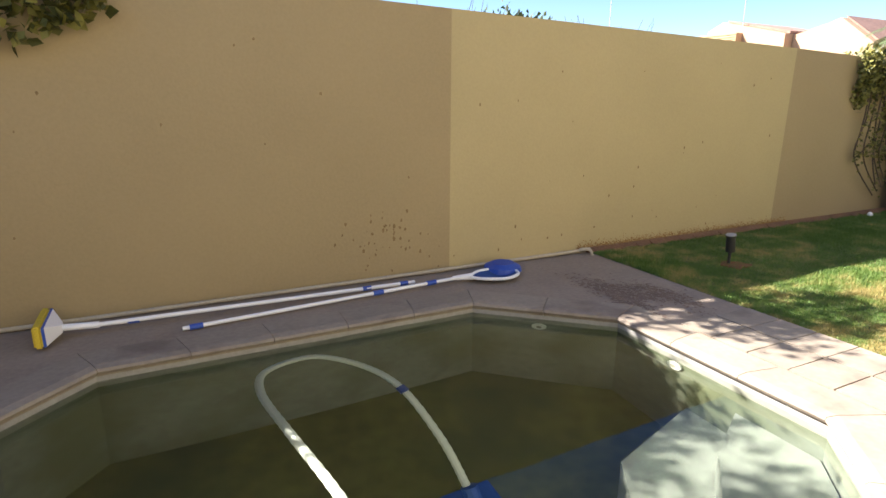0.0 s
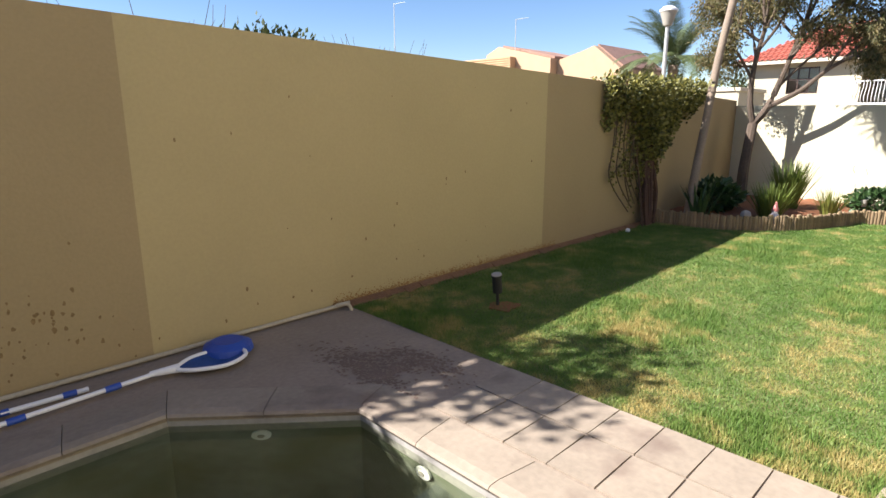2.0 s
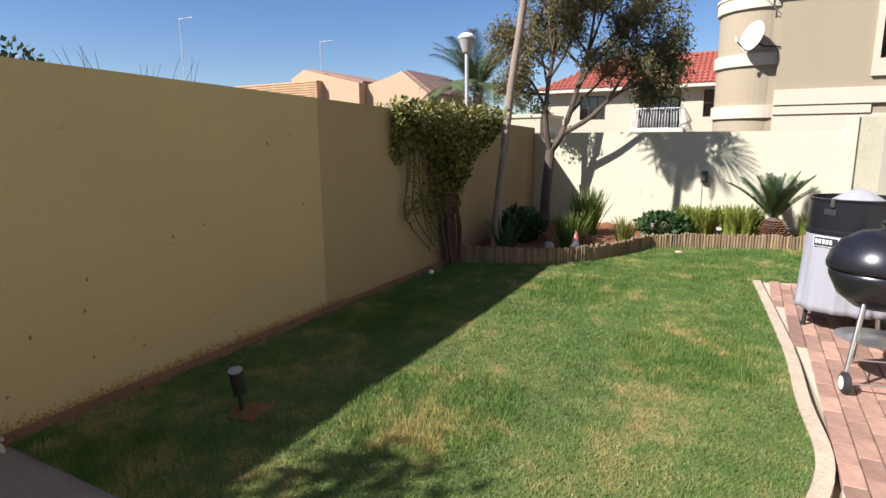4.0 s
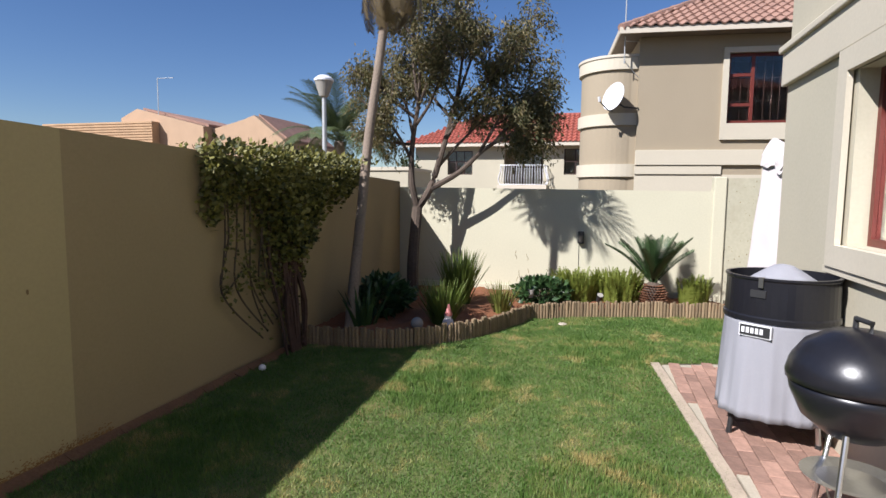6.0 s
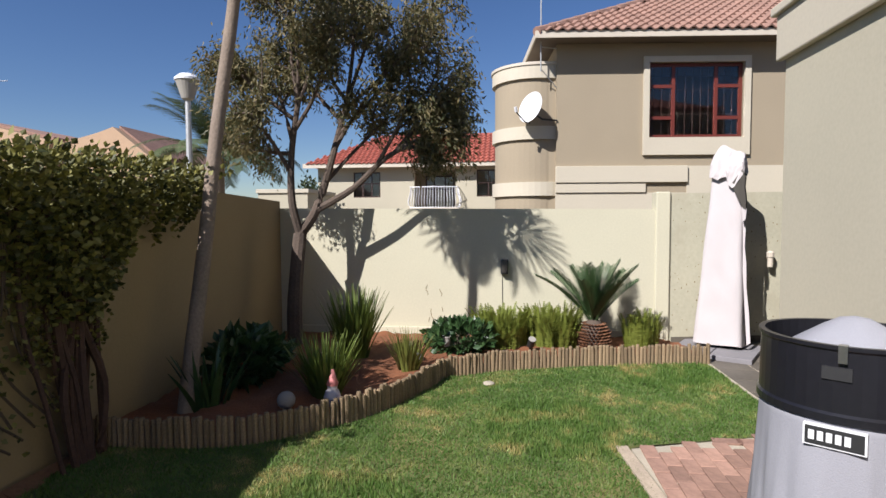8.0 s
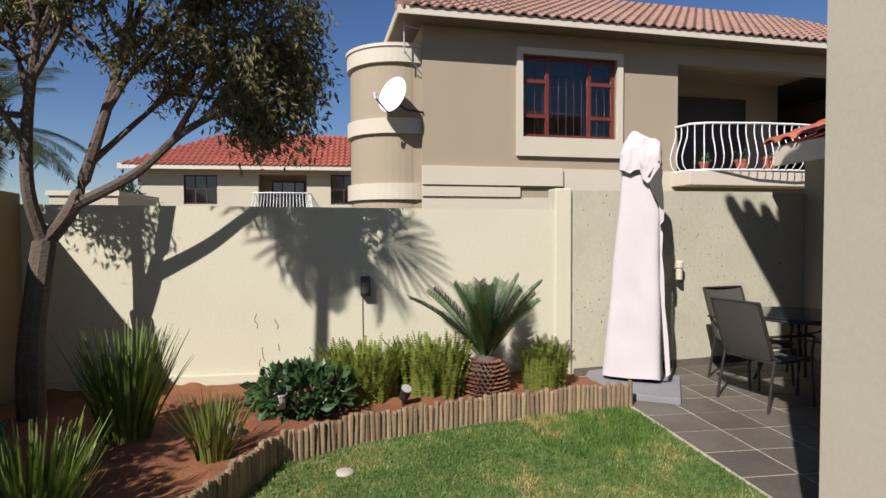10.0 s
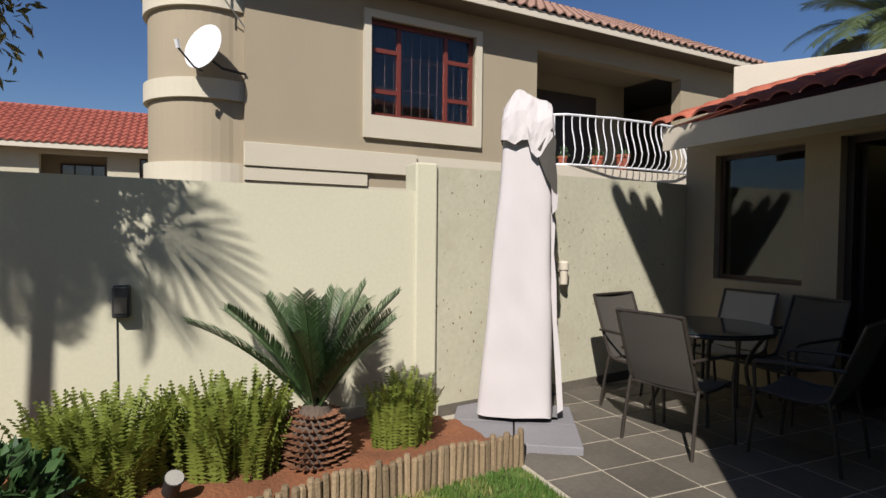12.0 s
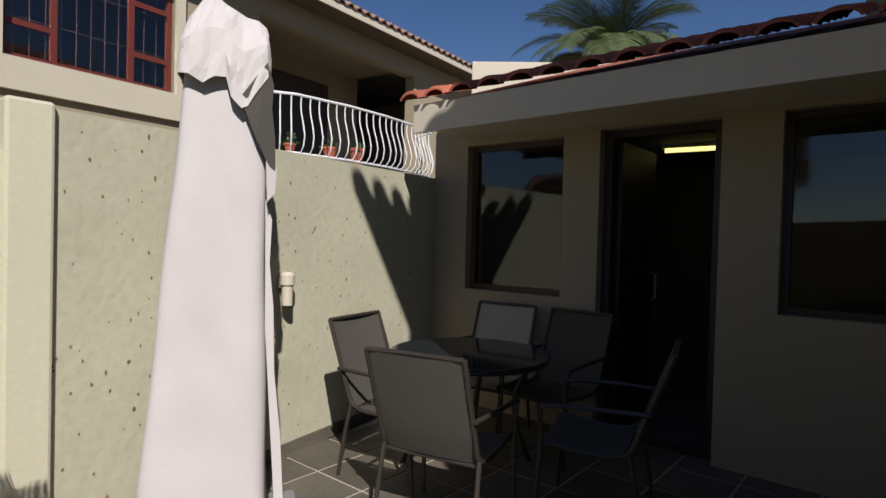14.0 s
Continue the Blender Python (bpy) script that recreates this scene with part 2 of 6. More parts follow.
M_CLOTH = mat("grey_cover_cloth", (0.27, 0.27, 0.29), 0.85, 0.08, 3, 180, 0.2)
M_UMB = mat("off_white_canvas", (0.52, 0.48, 0.465), 0.85, 0.05, 2, 150, 0.15)
M_STEEL = mat("steel", (0.6, 0.6, 0.6), 0.3, 0.08, 3, 60, 0.02, metal=1.0)
M_FRAME = mat("dark_bronze_metal", (0.035, 0.028, 0.022), 0.4, 0.15, 3, 60, 0.05)
M_SLING = mat("grey_sling_mesh", (0.065, 0.058, 0.047), 0.85, 0.08, 4, 220, 0.3)
M_CUSH = mat("pale_sling", (0.32, 0.30, 0.26), 0.9, 0.08, 4, 160, 0.2)
M_REDW = mat("red_brown_window_wood", (0.13, 0.026, 0.017), 0.45, 0.15, 4, 40, 0.05)
M_DARKW = mat("dark_brown_window_wood", (0.05, 0.025, 0.018), 0.5, 0.15, 4, 40, 0.05)
M_TILE = mat("weathered_roof_tile", (0.29, 0.17, 0.125), 0.85, 0.3, 2, 20, 0.2)
M_TILER = mat("red_roof_tile", (0.32, 0.085, 0.055), 0.8, 0.22, 2, 20, 0.2)
M_TILEP = mat("terracotta_roof_tile", (0.36, 0.10, 0.055), 0.8, 0.25, 5, 30, 0.2, rand=0.25)
M_FASC = mat("cream_fascia", (0.54, 0.48, 0.38), 0.7, 0.06, 2, 40, 0.05)
M_SOFFIT = mat("brown_soffit_board", (0.13, 0.10, 0.07), 0.7, 0.15, 3, 40, 0.1)
M_BARK = mat("grey_brown_bark", (0.095, 0.07, 0.052), 0.95, 0.35, 3, 40, 0.8)
M_PALMB = mat("palm_bark", (0.23, 0.18, 0.135), 0.95, 0.25, 3, 40, 0.6)
# room surfaces coloured dark so the insides look unlit
M_ROOM = mat("unlit_room_dark", (0.10, 0.09, 0.08), 0.9, 0.1)
M_DOORW = mat("dark_wood_door", (0.035, 0.02, 0.015), 0.5, 0.2, 3, 30, 0.1)
M_SLAB = mat("grey_concrete_slab", (0.21, 0.20, 0.205), 0.85, 0.12, 3, 60, 0.15)
M_BRICKW = mat("tan_face_brick", (0.46, 0.30, 0.17), 0.9, 0.2, 4, 30, 0.2)
M_SALMON = mat("salmon_plaster", (0.44, 0.30, 0.19), 0.9, 0.08)
M_GALV = mat("galvanised_steel", (0.42, 0.43, 0.42), 0.55, 0.1, 3, 40, 0.05, metal=0.4)
M_STAIN = mat("dirt_mark", (0.20, 0.135, 0.06), 0.95, 0.3, 20, 80, 0.1)
M_GLASS = glass_dark("window_glass")
M_WATER = glass_dark("pool_water", (0.44, 0.49, 0.36))
_b = M_WATER.node_tree.nodes["Principled BSDF"]
_b.inputs["IOR"].default_value = 1.33
_wn = M_WATER.node_tree.nodes.new("ShaderNodeTexNoise")
_wn.inputs["Scale"].default_value = 3.0
_wb = M_WATER.node_tree.nodes.new("ShaderNodeBump")
_wb.inputs["Strength"].default_value, _wb.inputs["Distance"].default_value = 0.15, 0.02
M_WATER.node_tree.links.new(_wn.outputs["Fac"], _wb.inputs["Height"])
M_WATER.node_tree.links.new(_wb.outputs[0], _b.inputs["Normal"])
L_IVY = leaf_mat("ivy_leaf", (0.035, 0.045, 0.01), (0.26, 0.24, 0.055), 0.2)
L_TREE = leaf_mat("gum_leaf", (0.07, 0.082, 0.03), (0.24, 0.19, 0.08), 0.35)
L_PALM = leaf_mat("palm_leaf", (0.06, 0.09, 0.03), (0.11, 0.14, 0.055), 0.2)
L_DRY = leaf_mat("dry_palm_leaf", (0.22, 0.16, 0.08), (0.12, 0.09, 0.04), 0.2)
L_CYC = leaf_mat("cycad_leaf", (0.03, 0.065, 0.02), (0.055, 0.10, 0.035), 0.12, 0.4)
L_REED = leaf_mat("strap_leaf", (0.06, 0.11, 0.02), (0.17, 0.21, 0.04), 0.25, 0.45)
L_REEDY = leaf_mat("yellow_strap_leaf", (0.19, 0.19, 0.04), (0.11, 0.14, 0.03), 0.25, 0.45)
L_FERN = leaf_mat("fern_leaf", (0.06, 0.10, 0.014), (0.25, 0.28, 0.045), 0.25)
L_DARK = leaf_mat("dark_broad_leaf", (0.025, 0.06, 0.018), (0.055, 0.105, 0.035), 0.12, 0.35)
L_HEDGE = leaf_mat("hedge_leaf", (0.03, 0.05, 0.015), (0.06, 0.08, 0.025), 0.15)

# ---------- ground, pool and paving ----------
X0, X1, Y0, Y1 = -3.6, 3.745, -1.6, 4.05
bm = B()
F = 600
for x0, y0, x1, y1 in ((-F, -F, F, Y0), (-F, Y1, F, F), (-F, Y0, X0, Y1), (X1, Y0, F, Y1)):
    bm_prism(bm, [(x0, y0), (x1, y0), (x1, y1), (x0, y1)], -0.3, -0.04)
struct("ground", bm, M_GROUND, "dry brown ground reaching the horizon", "ground")

POOL = [(-0.93, 2.80), (-0.53, 3.20), (1.95, 3.235), (2.75, 2.53), (2.745, 1.06), (2.39, 0.68), (1.95, 0.45), (-0.35, 0.45), (-0.93, 0.95)]


def offset_poly(P, d):
    """The outline P (clockwise) moved outwards by d."""
    out, n = [], len(P)
    for i in range(n):
        a, b, c = (Vector(P[(i + k) % n]) for k in (-1, 0, 1))
        e, f = (b - a).normalized(), (c - b).normalized()
        n1, n2 = Vector((-e.y, e.x)), Vector((-f.y, f.x))
        m = (n1 + n2).normalized()
        out.append(tuple(b + m * d / max(0.3, m.dot(n1))))
    return out


def ring(bm, inner, outer, z0, z1):
    n = len(inner)
    q = [[bm.verts.new((*p, z)) for p in P] for P, z in ((inner, z0), (inner, z1), (outer, z0), (outer, z1))]
    for i in range(n):
        j = (i + 1) % n
        for a, b in ((0, 1), (1, 3), (3, 2), (2, 0)):
            bm.faces.new((q[a][i], q[a][j], q[b][j], q[b][i]))


bm = B()
outer = offset_poly(POOL, 0.12)
ring(bm, POOL, outer, -1.25, -0.05)
pool = struct("pool", bm, M_POOL, "octagonal swimming pool shell with green algae-stained plaster", "pool")
bm = B()
ring(bm, offset_poly(POOL, -0.004), offset_poly(POOL, 0.1), -0.16, -0.049)
part("waterline_band", bm, mat("pale_waterline_plaster", (0.30, 0.285, 0.265), 0.8, 0.15, 3, 30, 0.2), pool, "pale grey band at the waterline")
bm = B()
bm_prism(bm, [tuple(p) for p in POOL], -1.35, -1.15)
part("pool_floor", bm, M_POOLB, pool)
bm = B()
for z, d in ((-0.42, 0.0), (-0.72, 0.33)):
    bm_prism(bm, [(2.74, 1.55 + d), (2.74, 1.07), (2.385, 0.69), (1.95, 0.52), (1.62 - d, 0.52), (1.9 - d * 0.8, 0.95 + d * 0.4), (2.35 - d, 1.35 + d)], -1.2, z)
part("pool_step", bm, mat("pale_pool_step", (0.2, 0.215, 0.2), 0.7, 0.2, 2, 20, 0.1), pool)
water = tagged(raw("water", [(p[0], p[1], -0.08) for p in POOL[::-1]], [tuple(range(len(POOL)))], M_WATER), "still murky green pool water", "water", kind="structure")
water.visible_shadow = False


def coping():
    """Rounded concrete coping blocks round the pool, with fine joints."""
    o = offset_poly(POOL, 0.27)
    n = len(POOL)
    k = 0
    for i in range(n):
        a, b = Vector(POOL[i]), Vector(POOL[(i + 1) % n])
        c, d = Vector(o[i]), Vector(o[(i + 1) % n])
        m = max(1, round((b - a).length / 0.48))
        for q in range(m):
            s, t = q / m, (q + 1) / m
            g = 0.0022 / max(0.1, (b - a).length)
            bm = B()
            pi, pj = a.lerp(b, s + g), a.lerp(b, t - g)
            oi, oj = c.lerp(d, s + g), c.lerp(d, t - g)
            prof = []
            for P, Q in ((pi, oi), (pj, oj)):
                w = (P - Q).normalized()
                prof.append([(*(P + w * 0.004), -0.034), (*(P + w * 0.024), -0.03), (*(P + w * 0.034), -0.012), (*(P + w * 0.024), 0.003), (*(P - w * 0.03), 0.012), (*Q, 0.004), (*Q, -0.12), (*(P + w * 0.004), -0.12)])
            A = [bm.verts.new(v) for v in prof[0]]
            C = [bm.verts.new(v) for v in prof[1]]
            bm.faces.new(A)
            bm.faces.new(C[::-1])
            for h in range(8):
                bm.faces.new((A[h], C[h], C[(h + 1) % 8], A[(h + 1) % 8]))
            part("coping_stone", bm, M_COPING, deck)
            k += 1


M_COPING = mat("coping_concrete", (0.26, 0.215, 0.165), 0.85, 0.16, 3, 30, 0.25, rand=0.06, stain=((0.14, 0.10, 0.08), 2.0, 0.55, 0.75))
# the slab round the pool, in strips that meet its outline
bm = B()
o = offset_poly(POOL, 0.272)
box = [(X0, 2.9), (X0, Y1), (2.2, Y1), (X1, Y1), (X1, 0.9), (X1, Y0), (2.2, Y0), (X0, Y0), (X0, 1.0)]
ring(bm, o, box, -0.28, 0.0)
deck = struct("deck", bm, M_DECK, "brown-grey stamped concrete pool surround", "pool deck")
coping()
for row in range(12):
    y0, y1 = 1.985 - 0.256 * row, 2.233 - 0.256 * row
    for x0, x1 in ((3.03, 3.38), (3.388, 3.735)) if y0 > 0.4 else ((2.68, 3.022), (3.03, 3.38), (3.388, 3.735)):
        bm = B()
        j = [random.uniform(-0.003, 0.003) for _ in range(4)]
        bm_prism(bm, [(x0 + 0.003, y0 + j[0]), (x1 - 0.003, y0 + j[1]), (x1 - 0.003, y1 + j[2]), (x0 + 0.003, y1 + j[3])], 0.001, 0.009 + random.uniform(0, 0.003))
        part("paving_slab", bm, M_COPING, deck)


def deck_dirt():
    """A trodden patch of dark soil crumbs on the pool surround."""
    rnd = random.Random(6)
    v, f = [], []
    for _ in range(1500):
        cx, cy, sx, sy = rnd.choice(((3.1, 3.08, 0.08, 0.16), (3.3, 2.9, 0.1, 0.12), (3.42, 2.66, 0.06, 0.2), (3.2, 2.75, 0.16, 0.05), (3.05, 2.85, 0.05, 0.2)))
        x, y, r = rnd.gauss(cx, sx), rnd.gauss(cy, sy), rnd.uniform(0.003, 0.018)
        i = len(v)
        for k in range(7):
            a, q = 2 * math.pi * k / 7, r * rnd.uniform(0.4, 1.3)
            v.append((x + q * math.cos(a), y + q * math.sin(a), 0.0035 + 0.0004 * rnd.random()))
        f.append(tuple(range(i, i + 7)))
    tagged(raw("soil_crumbs", v, f, mat("trodden_soil", (0.17, 0.12, 0.09), 0.95, 0.3, 8, 60, 0.4)), "dark trodden soil crumbs on the pool surround", "dirt", kind="stuff")


deck_dirt()


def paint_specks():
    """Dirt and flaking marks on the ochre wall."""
    v, f = [], []
    rnd = random.Random(3)
    spots = [(rnd.uniform(-1.2, 6.5), rnd.uniform(0.3, 1.9), rnd.uniform(0.005, 0.012)) for _ in range(30)]
    spots += [(rnd.gauss(1.62, 0.2), rnd.gauss(0.34, 0.14), rnd.uniform(0.004, 0.014)) for _ in range(46)]
    spots += [(rnd.uniform(2.2, 6.0), rnd.uniform(0.12, 0.4), rnd.uniform(0.006, 0.015)) for _ in range(12)]
    for x, z, r in spots:
        i = len(v)
        n = 7
        for k in range(n):
            a = 2 * math.pi * k / n
            q = r * rnd.uniform(0.5, 1.2)
            v.append((x + q * math.cos(a), 4.0465, max(0.02, z + 1.5 * q * math.sin(a))))
        f.append(tuple(range(i, i + n)))
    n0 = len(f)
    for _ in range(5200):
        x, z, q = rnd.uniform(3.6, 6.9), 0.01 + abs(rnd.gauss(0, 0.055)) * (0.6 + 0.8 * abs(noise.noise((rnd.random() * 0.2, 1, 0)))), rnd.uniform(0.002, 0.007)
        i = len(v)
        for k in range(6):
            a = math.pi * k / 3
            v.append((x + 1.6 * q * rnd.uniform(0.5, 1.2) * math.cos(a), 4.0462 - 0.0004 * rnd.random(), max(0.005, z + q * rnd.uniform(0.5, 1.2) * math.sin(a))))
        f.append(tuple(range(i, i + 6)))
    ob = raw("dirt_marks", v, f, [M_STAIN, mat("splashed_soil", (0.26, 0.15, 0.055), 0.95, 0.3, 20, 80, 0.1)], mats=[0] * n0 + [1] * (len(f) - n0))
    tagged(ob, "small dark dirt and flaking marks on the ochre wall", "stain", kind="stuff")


def wall_top(x):
    return 2.257 - 0.0255 * x


for k, (x0, x1, m, lab) in enumerate(((-3.8, 2.16, M_YELLOW, "tall ochre plastered garden wall with dirt marks"), (2.16, 6.62, M_YELLOW2, "freshly painted paler ochre stretch of garden wall"), (6.62, 13.4, M_YELLOW, "ochre plastered garden wall behind the creeper"))):
    bm = B()
    e = 0.2 if k == 2 else 0.0
    bm_prism(bm, [(x0, 4.05), (x1, 4.05 + e), (x1, 4.27 + e), (x0, 4.27)], -0.3, [wall_top(x0), wall_top(x1), wall_top(x1) - 0.01, wall_top(x0) - 0.01])
    struct("wall_north_%d" % (k + 1), bm, m, lab, "wall")
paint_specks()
bm = B()
bm_prism(bm, [(13.4, -1.02), (13.6, -1.02), (13.6, 4.47), (13.4, 4.47)], -0.3, [1.775, 1.775, 1.82, 1.82])
struct("wall_east_1", bm, M_CREAM, "cream plastered boundary wall with hairline cracks", "wall")
bm = B()
bm_box(bm, 13.36, -1.02, -0.1, 13.398, 4.04, 0.17, bevel=0.008)
struct("trim_1", bm, M_CREAM, "low cream plaster ledge at the wall foot", "ledge")
WC = [(13.40, -1.0), (14.02, -4.55)]
bm = B()
bm_prism(bm, [WC[0], WC[1], (14.25, -4.55), (13.62, -1.0)][::-1], -0.3, [1.98, 2.02, 2.02, 1.98])
struct("wall_east_2", bm, M_GREYC, "rough grey-cream plastered wall with pits", "wall")
bm = B()
bm_box(bm, 13.375, -1.06, -0.2, 13.62, -0.88, 2.0, bevel=0.015)
struct("pillar_1", bm, M_CREAM, "square cream plastered pillar at the wall end", "pillar")
d = (Vector(WC[1]) - Vector(WC[0])).normalized()
bm = B()
for k in range(9):
    p, q = Vector(WC[0]) + d * (0.1 + k * 0.38), Vector(WC[0]) + d * (0.47 + k * 0.38)
    n = Vector((d.y, -d.x)) * 0.014
    bm_prism(bm, [tuple(p + n), tuple(p), tuple(q), tuple(q + n)], 0.0, 0.085)
struct("baseboard_1", bm, M_SLATE, "slate skirting tiles along the rough wall", "skirting")
v, f = [], []
for _ in range(280):
    s, z, r = random.uniform(0.05, 3.0), random.uniform(0.1, 1.95), random.uniform(0.003, 0.010)
    p = Vector(WC[0]) + d * s
    n = Vector((d.y, -d.x)) * 0.003
    i = len(v)
    for k in range(6):
        a = k * math.pi / 3
        h = r * random.uniform(0.4, 1.2) * math.cos(a)
        v.append((p.x + n.x + d.x * h, p.y + n.y + d.y * h, z + 1.4 * r * random.uniform(0.4, 1.2) * math.sin(a)))
    f.append(tuple(range(i, i + 6)))
tagged(raw("plaster_pits", v, f, M_STAIN), "small dark pits in the rough wall plaster", "pit", kind="stuff")
# hairline cracks in the cream wall
bm = B()
for y, z, n in ((2.15, 0.75, 5), (1.98, 0.7, 4), (2.1, 0.42, 5), (1.95, 0.45, 3), (2.12, 0.3, 3)):
    pts, p = [], Vector((13.398, y, z))
    for k in range(n):
        pts.append(p.copy())
        p += Vector((0, random.uniform(-0.03, 0.02), -0.035))
    bm_tube(bm, pts, 0.0035, 4)
tagged(part("wall_cracks", bm, M_STAIN), "hairline cracks in the cream wall", "crack", kind="stuff")
# unseen closing wall behind the start, added for reflections
bm = B()
bm_prism(bm, [(-4.0, -3.2), (-3.8, -3.2), (-3.8, 4.27), (-4.0, 4.27)], -0.3, 2.1)
struct("unseen_wall_west", bm, M_YELLOW, "unseen ochre wall added to close the pool end", "wall")

# ---------- lawn ----------
LAWN = [(3.745, 0.28), (4.9, 0.12), (5.2, -0.03), (5.7, -0.09), (6.4, -0.04), (7.5, 0.0), (9.85, 0.2), (10.25, -1.22), (12.34, -1.2), (12.26, -0.7), (12.1, 0.2), (11.82, 1.1), (11.5, 1.65), (10.9, 1.9), (10.25, 2.22), (9.77, 2.72), (9.58, 3.04), (9.5, 4.1), (6.62, 3.98), (3.745, 3.98)]
bm = B()
bm_prism(bm, LAWN, -0.035, 0.0)
struct("lawn_ground", bm, M_GRASS0, "soil and thatch under the lawn", "lawn")


def inside(P, x, y):
    c = np.zeros(len(x), bool)
    n = len(P)
    for i in range(n):
        (xa, ya), (xb, yb) = P[i], P[(i + 1) % n]
        k = ((ya > y) != (yb > y)) & (x < (xb - xa) * (y - ya) / (yb - ya + 1e-12) + xa)
        c ^= k
    return c


def lawn():
    rs = np.random.RandomState(5)
    n = 560000
    x = 3.72 + (rs.rand(n) ** 1.25) * 8.7
    y = -1.3 + rs.rand(n) * 5.3
    k = inside(LAWN, x, y)
    x, y = x[k], y[k]
    n = len(x)
    a, lean, h = rs.rand(n) * 2 * np.pi, rs.rand(n) * 0.028, 0.012 + 0.024 * rs.rand(n)
    h *= 0.75 + 0.6 * (np.sin(1.9 * x + 1) * np.sin(2.3 * y) > 0.35)
    w = 0.002 + 0.0018 * rs.rand(n) + 0.0004 * np.maximum(0, x - 6)
    dx, dy = np.cos(a), np.sin(a)
    b = rs.rand(n) * 2 * np.pi
    v = np.empty((n, 3, 3))
    v[:, 0] = np.stack([x - dy * w, y + dx * w, np.zeros(n) - 0.002], 1)
    v[:, 1] = np.stack([x + dy * w, y - dx * w, np.zeros(n) - 0.002], 1)
    v[:, 2] = np.stack([x + np.cos(b) * lean, y + np.sin(b) * lean, h], 1)
    me = bpy.data.meshes.new("lawn_grass")
    me.vertices.add(3 * n)
    me.vertices.foreach_set("co", v.reshape(-1))
    me.loops.add(3 * n)
    me.loops.foreach_set("vertex_index", np.arange(3 * n, dtype=np.int32))
    me.polygons.add(n)
    me.polygons.foreach_set("loop_start", np.arange(0, 3 * n, 3, dtype=np.int32))
    me.update(calc_edges=True)
    me.materials.append(M_GRASS)
    tagged(new("lawn_grass", me), "short green lawn grass with dry yellow patches", "grass", kind="stuff")


lawn()
# bare soil strip along the wall foot
rs = random.Random(9)
bm = B()
for k in range(28):
    x = 3.72 + k * 0.215
    w0, w1 = rs.uniform(0.05, 0.12), rs.uniform(0.05, 0.12)
    bm_prism(bm, [(x, 4.05 - w0), (x + 0.215, 4.05 - w1), (x + 0.215, 4.049), (x, 4.049)], -0.03, [0.004, 0.004, 0.045, 0.045])
struct("soil_strip", bm, M_SOILD, "bare brown soil along the wall foot", "soil")
# bare red soil round the spotlight stake
bm = B()
rs = random.Random(4)
bm_prism(bm, [(4.67 + rs.uniform(0.1, 0.2) * math.cos(a), 3.06 + rs.uniform(0.08, 0.16) * math.sin(a)) for a in [2 * math.pi * k / 12 for k in range(12)]], -0.02, 0.012)
struct("soil_patch", bm, M_SOIL, "bare red soil round the garden light", "soil")
# planting bed
BED = [(13.4, -1.02), (13.4, 4.24), (9.5, 4.12), (9.52, 3.4), (9.6, 3.06), (9.79, 2.75), (10.27, 2.25), (10.92, 1.93), (11.53, 1.68), (11.86, 1.1), (12.14, 0.2), (12.3, -0.7), (12.38, -1.2), (12.9, -1.15)]
verts, faces = [], []
nx, ny = 60, 75
gx, gy = np.meshgrid(np.linspace(9.45, 13.42, nx), np.linspace(-1.25, 4.26, ny), indexing="ij")
ins = inside(BED, gx.ravel(), gy.ravel()).reshape(nx, ny)
for i in range(nx):
    for j in range(ny):
        verts.append((gx[i, j], gy[i, j], 0.085 + 0.05 * noise.noise((gx[i, j] * 2.2, gy[i, j] * 2.2, 0)) + 0.03 * noise.noise((gx[i, j] * 9, gy[i, j] * 9, 3))))
for i in range(nx - 1):
    for j in range(ny - 1):
        if ins[i, j] and ins[i + 1, j] and ins[i, j + 1] and ins[i + 1, j + 1]:
            q = i * ny + j
            faces.append((q, q + ny, q + ny + 1, q + 1))
tagged(raw("bed_soil", verts, faces, M_SOIL, smooth=True), "red-brown soil of the planting bed", "soil", kind="structure")
# ---------- brick strip and its kerb ----------
EDGE = smooth_line([(3.78, 0.25, 0), (4.9, 0.1, 0), (5.2, -0.04, 0), (5.7, -0.12, 0), (6.4, -0.07, 0), (7.5, -0.03, 0), (9.83, 0.18, 0)], 4)
bm = B()
bm_prism(bm, [(3.745, -0.82), (10.42, -0.82), (10.2, -1.22), (10.26, -1.2), (9.83, 0.15), (7.5, -0.06), (5.7, -0.16), (5.2, -0.1), (4.9, 0.05), (3.745, 0.22)], -0.25, -0.004)
paving = struct("pavement", bm, M_GROUT, "sand bed under the brick paving", "paving")
bm = B()
bm_band(bm, [(p.x, p.y) for p in EDGE], 0.0, 0.085, -0.1, 0.018)
struct("kerb_1", bm, mat("pale_concrete_kerb", (0.42, 0.34, 0.25), 0.9, 0.2, 4, 40, 0.4), "pale concrete edging strip beside the lawn", "kerb")
# ---------- slate terrace ----------
bm = B()
bm_prism(bm, [(9.6, -4.4), (13.95, -4.4), (13.38, -1.0), (12.4, -1.21), (9.6, -1.24)], -0.25, 0.001)
terrace = struct("floor", bm, M_GROUT, "pale grout under the slate terrace", "floor")
bm = B()
bm_box(bm, 10.3, -1.235, -0.1, 12.36, -1.215, 0.006)
struct("kerb_2", bm, M_GROUT, "thin mortar edge of the terrace", "kerb")


